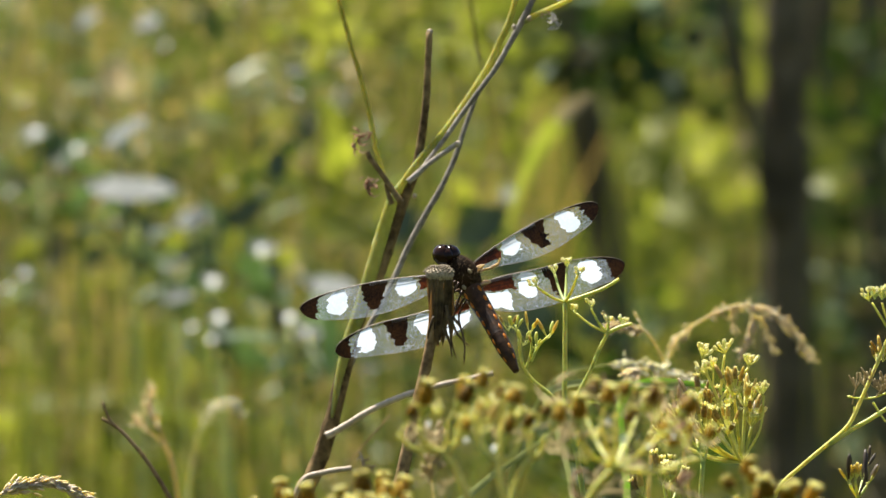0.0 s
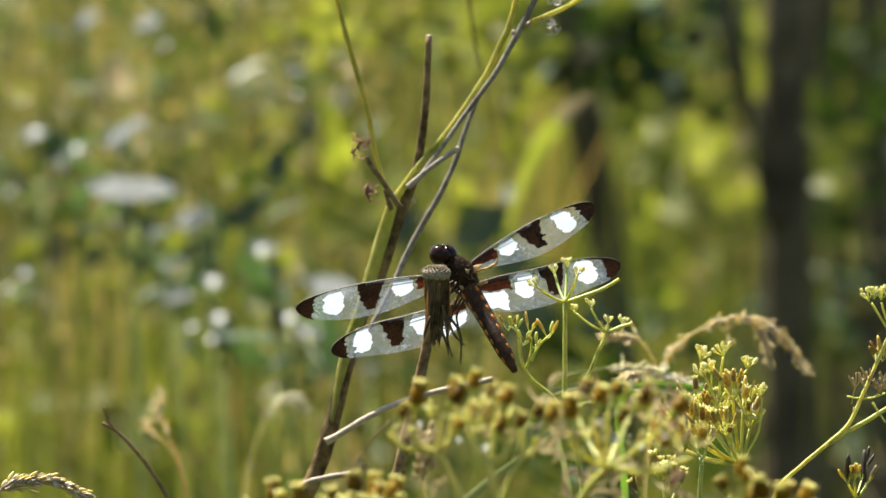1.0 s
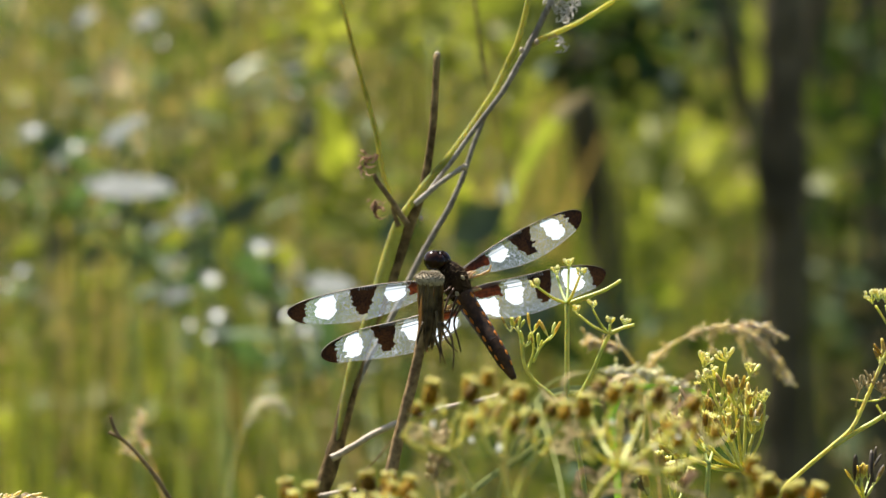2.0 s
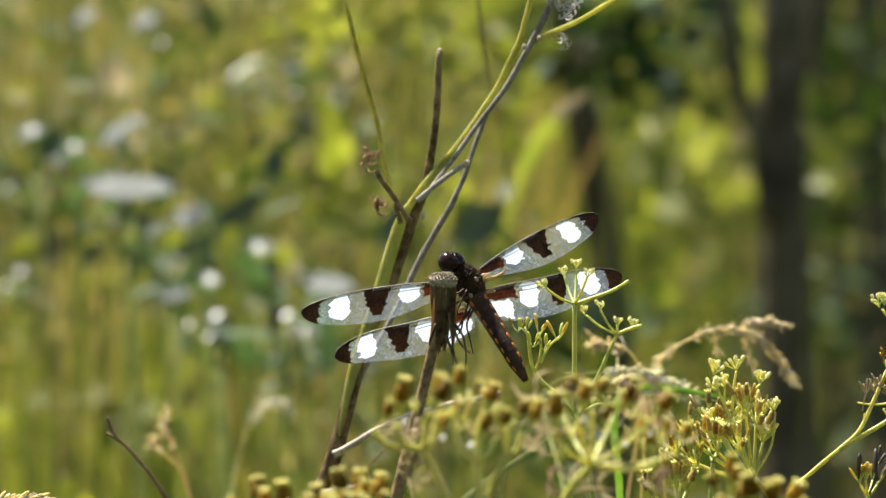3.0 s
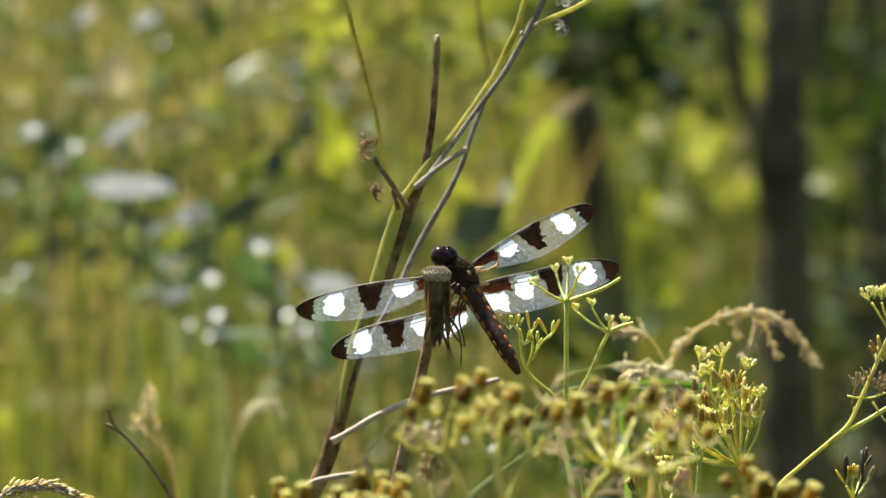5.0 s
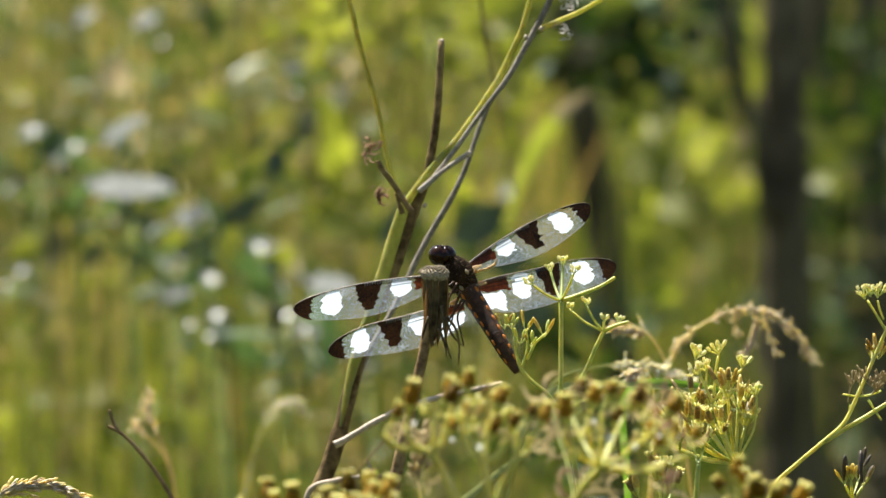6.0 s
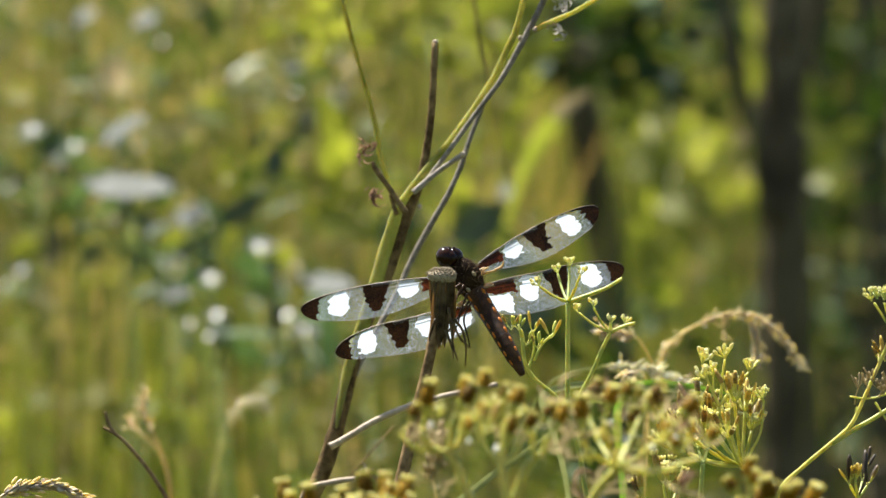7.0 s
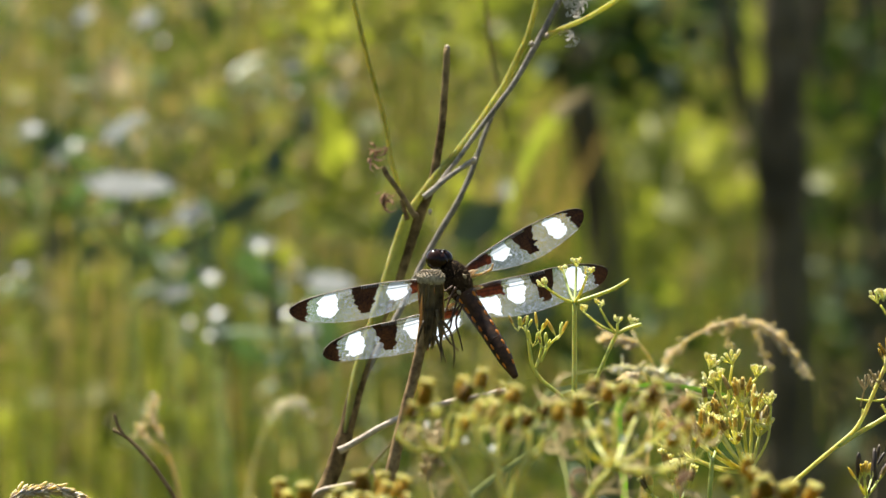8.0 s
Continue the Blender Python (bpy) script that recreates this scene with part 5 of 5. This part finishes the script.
edge_umbel = umbel("branching yellow-green umbel with dry tops", (1360, 1500), [(1366, 1000), (1374, 872), (1420, 824), (1470, 782), (1502, 752), (1530, 694), (1553, 642), (1578, 585), (1600, 540)], 3.0, (1600, 540), [(1625, 525), (1612, 500)],
                   UMBEL_YELLOW, CROWN_FLORET, 7, 0.002, 55, 3.2, 2.4, depth=0.006)
extra_shoots(edge_umbel, [([(1576, 590), (1562, 566), (1543, 536)], 2.6, 2.2), ([(1572, 570), (1565, 552), (1561, 536)], 2.2, 2), ([(1468, 786), (1502, 764), (1540, 742), (1572, 722), (1620, 694)], 4.4, 4), ([(1502, 760), (1510, 738), (1512, 720)], 2, 1.6),
                          ([(1545, 712), (1556, 730), (1568, 748)], 2.2, 2), ([(1500, 702), (1520, 705), (1546, 704), (1568, 696)], 2, 1.8)],
             [(1538, 532), (1548, 528), (1561, 530)], UMBEL_GREEN, CROWN_FLORET, 7, 0.0026, 56, 3.0, 1.0)
DRY_FLORET = seed_mesh("floret", 0.0020, 0.0006, DRY_THREAD, False)
extra_shoots(edge_umbel, [([(1508, 716), (1512, 695), (1516, 684)], 1.6, 1.4), ([(1535, 704), (1532, 690), (1528, 678)], 1.6, 1.4), ([(1550, 704), (1556, 695), (1560, 688)], 2, 1.6)], [(1514, 688), (1526, 680), (1540, 676)], DRY_THREAD, DRY_FLORET, 6, 0.0019, 57, 3.0)
extra_shoots(edge_umbel, [], [(1556, 690), (1564, 680), (1560, 698), (1570, 690)], DRY_THREAD, DRY_FLORET, 11, 0.0014, 61, 3.0)
extra_shoots(edge_umbel, [], [(1553, 645), (1562, 640)], UMBEL_YELLOW, BUD_POD, 4, 0.0012, 58, 3.0, 0.95)
extra_shoots(edge_umbel, [], [(1550, 648)], UMBEL_GREEN, BUD_DARK, 1, 0.001, 62, 3.0, 0.75)
dark_tuft = umbel("dry umbel tuft with split dark seeds", (1520, 1300), [(1520, 1000), (1519, 915), (1518, 880)], 3.0, (1518, 880), [(1504, 858), (1514, 852), (1526, 852), (1534, 860)], UMBEL_GREEN, (BUD_POD, BUD_POD, BUD_DARK), 3, 0.0013, 59, 3.6, 2.4, seed_scale=0.85, depth=0.006, up=1.8)
extra_shoots(dark_tuft, [([(1520, 876), (1530, 850), (1534, 828)], 2.2, 1.8)], [(1531, 840), (1534, 828), (1536, 818)], SEED_DARK, BUD_DARK, 1, 0.0006, 60, 3.0, 0.72)

DRY = "arching dry straw-coloured grass head"
arch_grass = panicle("nodding_grass", DRY, (1120, 1400), 3.35, [(1140, 1000), (1160, 760), (1180, 640), (1205, 595), (1255, 560), (1318, 540), (1365, 552), (1400, 580), (1430, 628)], 0.56, RUSSET, 2.0, 61, size=0.0017, each=6, loose=0.42, hang=0.35, mat_stem=STRAW)
for run, each in (([(1372, 552), (1398, 578), (1418, 600), (1438, 634)], 2), ([(1345, 545), (1352, 572), (1362, 600), (1368, 618)], 1), ([(1225, 574), (1212, 592), (1200, 600), (1188, 622)], 3), ([(1300, 540), (1296, 560), (1300, 584)], 1)):
    side_head(arch_grass, run, 3.355, RUSSET, each + 1, 68 + each, 0.0018)
# a loose tuft that hangs from the bow and flies up in the gusts
FLAG_AT = at(1330, 543, 3.352) - arch_grass.location
hang = smooth([at(x, y, 3.352) - at(1330, 543, 3.352) for x, y in ((1330, 543), (1333, 570), (1326, 600), (1312, 628))], 6)
flag = part("loose_tuft", tube(bmesh.new(), hang, 2.0 * 3.4 / REACH, 1.0 * 3.4 / REACH, 6), STRAW, arch_grass)
flag.location = FLAG_AT
flag_seeds, flag_rnd = bmesh.new(), random.Random(71)
for a, b in zip(hang[3:], hang[4:]):
    for k in range(6):
        way = ((b - a).normalized() + Vector((flag_rnd.gauss(0, 0.35), flag_rnd.gauss(0, 0.35), flag_rnd.gauss(0, 0.35)))).normalized()
        lump(flag_seeds, a.lerp(b, flag_rnd.random()), way, 0.0024 * flag_rnd.uniform(0.8, 1.5), 0.0007, 4, 5)
tagged(part("seed_mass", flag_seeds, RUSSET, flag), kind="stuff")
small_arch = panicle("nodding_grass", DRY, (1240, 1400), 3.30, [(1230, 1000), (1190, 700), (1165, 620), (1135, 582), (1085, 570)], 0.78, RUSSET, 2.2, 62, size=0.0020, each=8, loose=0.35, mat_stem=STRAW)
bent_grass = panicle("nodding_grass", "bent pale grass head lying over the umbels", (860, 1400), 3.28, [(880, 1000), (930, 760), (985, 672), (1050, 650), (1120, 645), (1180, 655), (1240, 690)], 0.62, SILVER, 2.6, 63, size=0.0020, each=8, loose=0.5, hang=0.2, mat_stem=GREY_BLADE)
drooping_grass = panicle("nodding_grass", "drooping russet grass head behind the umbels", (1140, 1400), 3.2, [(1140, 1000), (1152, 780), (1154, 690), (1142, 654), (1124, 656), (1114, 684), (1110, 722)], 0.62, RUSSET, 1.4, 72, size=0.0020, each=6, loose=0.45, hang=0.5, mat_stem=STRAW)
corner_grass = panicle("nodding_grass", "golden dry grass head bowing over", (-90, 1400), 2.99, [(-80, 1000), (-40, 908), (0, 876), (40, 862), (80, 858), (120, 868), (165, 896)], 0.42, STRAW, 1.6, 64, size=0.0027, each=8, hang=0.0, loose=0.17)
hanging_grass = panicle("nodding_grass", "brown dry grass head hanging among the umbels", (800, 1400), 2.78, [(800, 1050), (790, 950), (768, 880), (762, 830), (770, 780)], 0.7, DRY_THREAD, 2.4, 69, size=0.0025, each=5, loose=0.3, hang=0.3, mat_stem=STRAW)
left_grass = panicle("nodding_grass", "small russet grass head among blurred stalks", (330, 1400), 3.48, [(325, 1000), (316, 890), (304, 815), (284, 765), (264, 726), (266, 696)], 0.66, RUSSET, 2.6, 65, size=0.0021, each=2, hang=-0.3)
left_spike = panicle("nodding_grass", "small russet grass head among blurred stalks", (320, 1400), 3.48, [(322, 1000), (312, 860), (292, 795), (266, 766), (244, 749)], 0.82, RUSSET, 2.2, 66, size=0.0022, each=2, hang=-0.2)
pale_grass = panicle("nodding_grass", "pale tan grass head nodding in the wind", (330, 1400), 3.75, [(326, 1000), (334, 860), (346, 790), (362, 740), (386, 712), (410, 710), (426, 728)], 0.56, SILVER, 1.0, 67, size=0.0018, each=3, loose=0.5, hang=0.5, mat_stem=SILVER)

grey = foot(700, 1400, 3.12)
grey_blade = empty("long_grass", "grey-green grass blade slanting behind the umbels", "grass", where=grey)
part("blade", blade(bmesh.new(), [q - grey for q in smooth([grey, at(760, 960, 3.12), at(850, 860, 3.12), at(960, 780, 3.12), at(1040, 715, 3.12)], 6)], 0.0022, Vector((0.2, -1, 0.5))), GREY_BLADE, grey_blade)
lying = foot(1010, 1400, 3.11)
lying_blade = empty("long_grass", "grey-green grass blade arching flat behind the umbels", "grass", where=lying)
part("blade", blade(bmesh.new(), [q - lying for q in smooth([lying, at(1015, 900, 3.11), at(985, 760, 3.11), at(968, 700, 3.11), at(1010, 680, 3.11), at(1110, 680, 3.11), at(1230, 692, 3.11), at(1320, 702, 3.11)], 6)], 0.0024, Vector((0.1, -1, 0.6))), GREY_BLADE, lying_blade)

flat = foot(1120, 1400, 3.14)
green_blade = empty("long_grass", "bright green grass blade arching flat behind the umbels", "grass", where=flat)
part("blade", blade(bmesh.new(), [q - flat for q in smooth([flat, at(1110, 900, 3.14), at(1105, 700, 3.14), at(1140, 679, 3.14), at(1200, 678, 3.14), at(1260, 686, 3.14), at(1330, 702, 3.14)], 6)], 0.0026, Vector((0.1, -1, 0.25)), base=0.7), GREEN_BLADE, green_blade)

twig = empty("dead_twig", "thin dark dead twig with a forked tip", "twig", where=foot(380, 1500, 3.13))
part("shaft", stem([Vector((0, 0, 0))] + [at(x, y, 3.13) - twig.location for x, y in [(340, 980), (300, 882), (268, 828), (235, 785), (205, 755), (180, 741)]], 0.0007, 0.00045, 8), TWIG, twig)
part("fork", stem([at(x, y, 3.13) - twig.location for x, y in [(200, 752), (190, 735), (182, 712)]], 0.0005, 0.0004, 7), TWIG, twig)


# ---- what the wind moves ----
def sway(thing, pivot, d, rows):
    """Key a thing that the wind shifts and tips: seconds, right, down (finder units), tip to the right
    in degrees about the pivot and, where given, a turn of its right side away from the viewer."""
    rest = thing.matrix_basis.copy()
    axis_point = at(*pivot, d)
    u = d / REACH
    keyed = []
    for t, dx, dy, tip, *yaw in rows:
        fx = np.interp(t, [k[0] for k in DRIFT], [k[1] for k in DRIFT])
        fy = np.interp(t, [k[0] for k in DRIFT], [k[2] for k in DRIFT])
        shift = RGT * (dx - fx) * u - UPW * (dy - fy) * u
        turn = Matrix.Rotation(radians(-tip), 4, -FWD) @ Matrix.Rotation(radians(sum(yaw)), 4, UPW)
        keyed.append((t, Matrix.Translation(axis_point + shift) @ turn @ Matrix.Translation(-axis_point) @ rest))
    walk(thing, keyed)


def motions():
    perched = [(0, 0, 0, 0, 0), (0.5, -2, 0, 0, 0), (0.6, -8, 0, 0, 1), (0.8, -11, 0, 0, 2), (0.9, -10, 0, 0, 2), (1, -6, 0, 0.1, 2), (1.2, -2, 1, 0.2, 1), (1.3, -1, 2, 0.3, 2), (1.4, -6, 3, 0.4, 4), (1.5, -12, 4, 0.6, 8), (1.6, -26, 7, 0.7, 11),
               (1.7, -33, 11, 0.8, 13), (2.2, -12, 10, 0.9, 10), (2.8, -22, 11, 1.2, 11), (2.9, -4, 12, 1.3, 10), (3, 6, 13, 1.4, 9), (3.1, 3, 12, 1.3, 9), (3.2, -4, 11, 1.2, 9), (3.3, -6, 11, 1.1, 9), (3.5, -1, 10, 0.9, 8), (3.6, -4, 9, 0.8, 8),
               (3.8, 1, 8, 0.7, 8), (4, -4, 7, 0.6, 8), (4.1, -6, 6, 0.5, 8), (4.3, 0, 5, 0.4, 7), (4.5, -9, 4, 0.2, 6), (4.7, -6, 3, 0.2, 5), (5.2, -5, 2, 0.2, 5), (5.8, -6, 1, 0.2, 6), (6, -9, 1, 0.2, 6), (6.2, -6, 2, 0.2, 6), (6.5, -4, 2, 0.2, 5),
               (6.8, 0, 4, 0.4, 5), (7, 4, 4, 0.6, 5), (7.3, 0, 4, 0.6, 6), (7.4, -11, 4, 0.6, 7), (7.5, -13, 4, 0.6, 7), (7.7, -5, 5, 0.7, 8), (7.8, -6, 6, 0.8, 9), (8, -16, 8, 0.9, 11)]
    sway(perch_stalk, (778, 480), 2.99, [(t, dx, dy, tip) for t, dx, dy, tip, yaw in perched])
    sway(insect, (780, 480), 3.009, perched)
    reeds = [(0, 0, 0), (0.4, 1, 1), (0.5, 2, 1), (0.6, 17, 19), (0.7, 30, 34), (0.8, 27, 31), (0.9, 10, 17), (1, -1, 10), (1.1, 0, 24), (1.2, 3, 36), (1.3, -1, 37), (1.4, -20, 35), (1.5, -16, 35), (1.6, 18, 58), (1.7, 26, 56), (2.0, 12, 40), (2.3, 30, 36),
             (2.8, 54, 54), (2.9, 38, 38), (3, 16, 34), (3.1, 0, 37), (3.2, 18, 35), (3.3, 31, 35), (3.4, 38, 29), (3.5, 28, 25), (3.6, 12, 22), (3.7, 12, 19), (3.9, 18, 20), (4, 16, 17), (4.1, 6, 15), (4.3, 14, 14), (4.4, 16, 13), (4.5, 14, 10),
             (4.6, 4, 6), (4.7, 2, 5), (5.0, 12, 10), (5.4, 16, 14), (5.8, 9, 9), (5.9, 14, 14), (6, 19, 17), (6.2, 24, 20), (6.4, 28, 22), (6.5, 24, 20), (6.6, 13, 23), (6.8, 12, 22), (7, 9, 19), (7.1, 3, 27), (7.2, 14, 29), (7.3, 24, 36),
             (7.4, 44, 57), (7.5, 45, 51), (7.6, 35, 42), (7.7, 26, 29), (7.8, 27, 24), (7.9, 31, 29), (8, 28, 28)]
    sway(stalks, (735, 315), 3.13, [(t, dx, dy, 0.025 * dx) for t, dx, dy in reeds])
    near = [(0, 0, 0, 0), (0.5, -4, 0, 0), (1, -14, 0, 0), (1.5, 33, 2, 0), (1.7, -12, 0, 0), (2.2, 20, 0, 0), (2.8, 10, 1, 0), (3, -40, -5, 0), (3.5, 0, 0, 0), (4, 17, 1, 0), (4.5, 4, 0, 0), (4.7, -19, 0, 0), (5.2, 5, 0, 0),
            (6, -24, -1, 0), (6.5, -14, 0, 0), (7, 4, 0, 0), (7.5, 1, 0, 0), (8, -2, 0, 0)]
    for thing in (front_umbel, front_umbel_b, low_umbel, hanging_grass):
        sway(thing, (920, 800), 2.7, near)
    sway(corner_umbel, (1372, 870), 2.7, [(t, dx * 0.7, dy, 0) for t, dx, dy, tip in near])
    sway(green_umbel, (1040, 600), 2.99, [(0, 0, 0, 0), (0.5, -3, 0, 0), (1, 0, 0, 0), (1.5, 2, 2, 0), (2.2, 4, 2, 0), (2.8, 11, 2, 0), (3, 17, 3, 0), (3.5, 10, 1, 0), (4, 0, 0, 0), (4.5, 4, -2, 0), (5.2, 0, -2, 0), (6, -7, -3, 0), (6.5, 2, -1, 0),
                                        (7, 5, -1, 0), (7.5, -1, -2, 0), (8, 17, 1, 0)])
    right = [(0, 0, 0, 0), (0.5, -6, 1, 0), (1, -3, 4, 0), (1.5, 5, 12, 0), (2.2, 0, 18, 0), (2.8, -5, 30, 0), (3, 20, 29, 0), (3.5, 1, 16, 0), (4, 1, 12, 0), (4.5, -2, 9, 0), (5.2, -6, 5, 0), (6, -12, 2, 0), (6.5, -4, 5, 0), (7, 0, 8, 0),
             (7.5, -4, 15, 0), (8, 13, 19, 0)]
    sway(sharp_umbel, (1283, 660), 3.0, right)
    rim = [(0, 0, 0, 0), (0.5, -4, -1, 0), (1, -1, 0, 0), (1.5, 4, 5, 0), (2.2, 8, 5, 0), (3, 18, 11, 0), (3.5, 8, 4, 0), (4, -1, -1, 0), (4.5, 2, 0, 0), (5.2, -3, -2, 0), (6, -8, -4, 0), (6.5, 1, -1, 0), (7, 4, 0, 0), (7.5, -1, 1, 0), (8, 15, 4, 0)]
    sway(edge_umbel, (1548, 600), 3.0, rim)
    low = [(0, 0, 0, 0), (0.5, -5, 1, 0), (1, -2, 1, 0), (1.5, 13, -1, 0), (2.2, 10, 2, 0), (3, 18, -1, 0), (3.5, 15, -2, 0), (4, -1, 2, 0), (4.5, -7, 2, 0), (5.2, -6, 2, 0), (6, -8, 2, 0), (6.5, 2, 0, 0), (7, 0, 1, 0), (7.5, -1, 2, 0), (8, 16, -2, 0)]
    for thing in (seed_tuft, lone_stalk, dark_tuft):
        sway(thing, (1200, 850), 3.0, low)
    arch = [(0, 0, 0, 0), (0.5, -1, 2, 0), (1, -8, 20, 1), (1.5, -28, 30, 2), (2.2, -40, 40, 2), (2.8, -46, 45, 2), (3, -30, 40, 2), (3.5, -5, 26, 1), (4, -10, 21, 1), (4.5, 6, 8, 0), (5.2, 5, 8, 0), (6, 5, 5, 0), (6.5, 5, 9, 0),
            (7, -16, 13, 1), (7.5, 0, 8, 0), (8, -9, 27, 1)]
    for thing in (arch_grass, small_arch):
        sway(thing, (1300, 580), 3.26, arch)
    walk(flag, [(t, Matrix.Translation(FLAG_AT) @ Matrix.Rotation(radians(-a), 4, FWD)) for t, a in
                ((0, 0), (0.5, 2), (1, 40), (1.5, 85), (2.2, 95), (2.8, 105), (3, 108), (3.5, 80), (4, 70), (4.5, 10), (5.2, 0), (6, 0), (6.5, 5), (7, 30), (7.5, 10), (8, 70))])
    for thing in (bent_grass, drooping_grass, lying_blade, grey_blade, green_blade):
        sway(thing, (1100, 680), 3.15, [(t, dx * 0.4, dy * 0.3, 0) for t, dx, dy, tip in arch])
    sway(twig, (190, 735), 3.13, [(0, 0, 0, 0), (0.5, 0, 0, 0), (0.8, 14, 16, 0), (1, 1, 8, 0), (1.2, 3, 18, 0), (1.5, -14, 28, 0), (1.7, 18, 28, 0), (2.2, 10, 22, 0), (2.8, 25, 30, 0), (3, 8, 26, 0), (3.5, 18, 19, 0), (4, 9, 14, 0), (4.5, 7, 8, 0), (5.2, 8, 10, 0), (6, 11, 13, 0), (6.5, 15, 14, 0),
                                  (7, 3, 16, 0), (7.5, 33, 31, 0), (7.7, 17, 20, 0), (8, 20, 20, 0)])
    tufts = [(0, 0, 0, 0), (0.5, -18, 2, 0), (1, 17, 10, 0), (1.5, -58, 53, -1), (2.2, -10, 50, 0), (2.8, 5, 55, 0), (3, 29, 42, 0), (3.5, 11, 25, 0), (4, 3, 13, 0), (4.5, -3, 3, 0), (5.2, 0, 5, 0), (6, -3, 10, 0), (6.5, 5, 1, 0), (7, -12, 5, 0),
             (7.5, 1, -7, 0), (8, 6, 20, 0)]
    for thing in (left_grass, left_spike):
        sway(thing, (265, 690), 3.3, tufts)
    sway(pale_grass, (370, 710), 3.42, [(0, 0, 0, 0), (0.5, 20, 2, 0), (1, 130, -10, 5), (1.5, 70, -20, 3), (2.2, 90, 0, 3), (3, 100, 0, 4), (3.5, 130, -5, 5), (4, 90, 0, 3), (4.5, 60, 5, 2), (5.2, 90, 0, 3), (6, 130, 0, 5), (6.5, 155, -5, 6),
                                        (7, 55, -5, 2), (7.5, 90, 0, 3), (8, 135, 0, 5)])
    sway(corner_grass, (80, 855), 2.99, [(0, 0, 0, 0), (0.5, -2, -4, 0), (1, -5, -5, 0), (1.5, -40, 20, 0), (2.2, -30, 30, 0), (3, -20, 30, 0), (3.5, 0, 25, 0), (4, 8, 16, 0), (4.5, -3, 7, 0), (5.2, -3, 5, 0), (6, -5, 3, 0), (6.5, 0, 3, 0), (7, 1, 4, 0),
                                         (7.5, 7, 12, 0), (8, 12, 13, 0)])


motions()
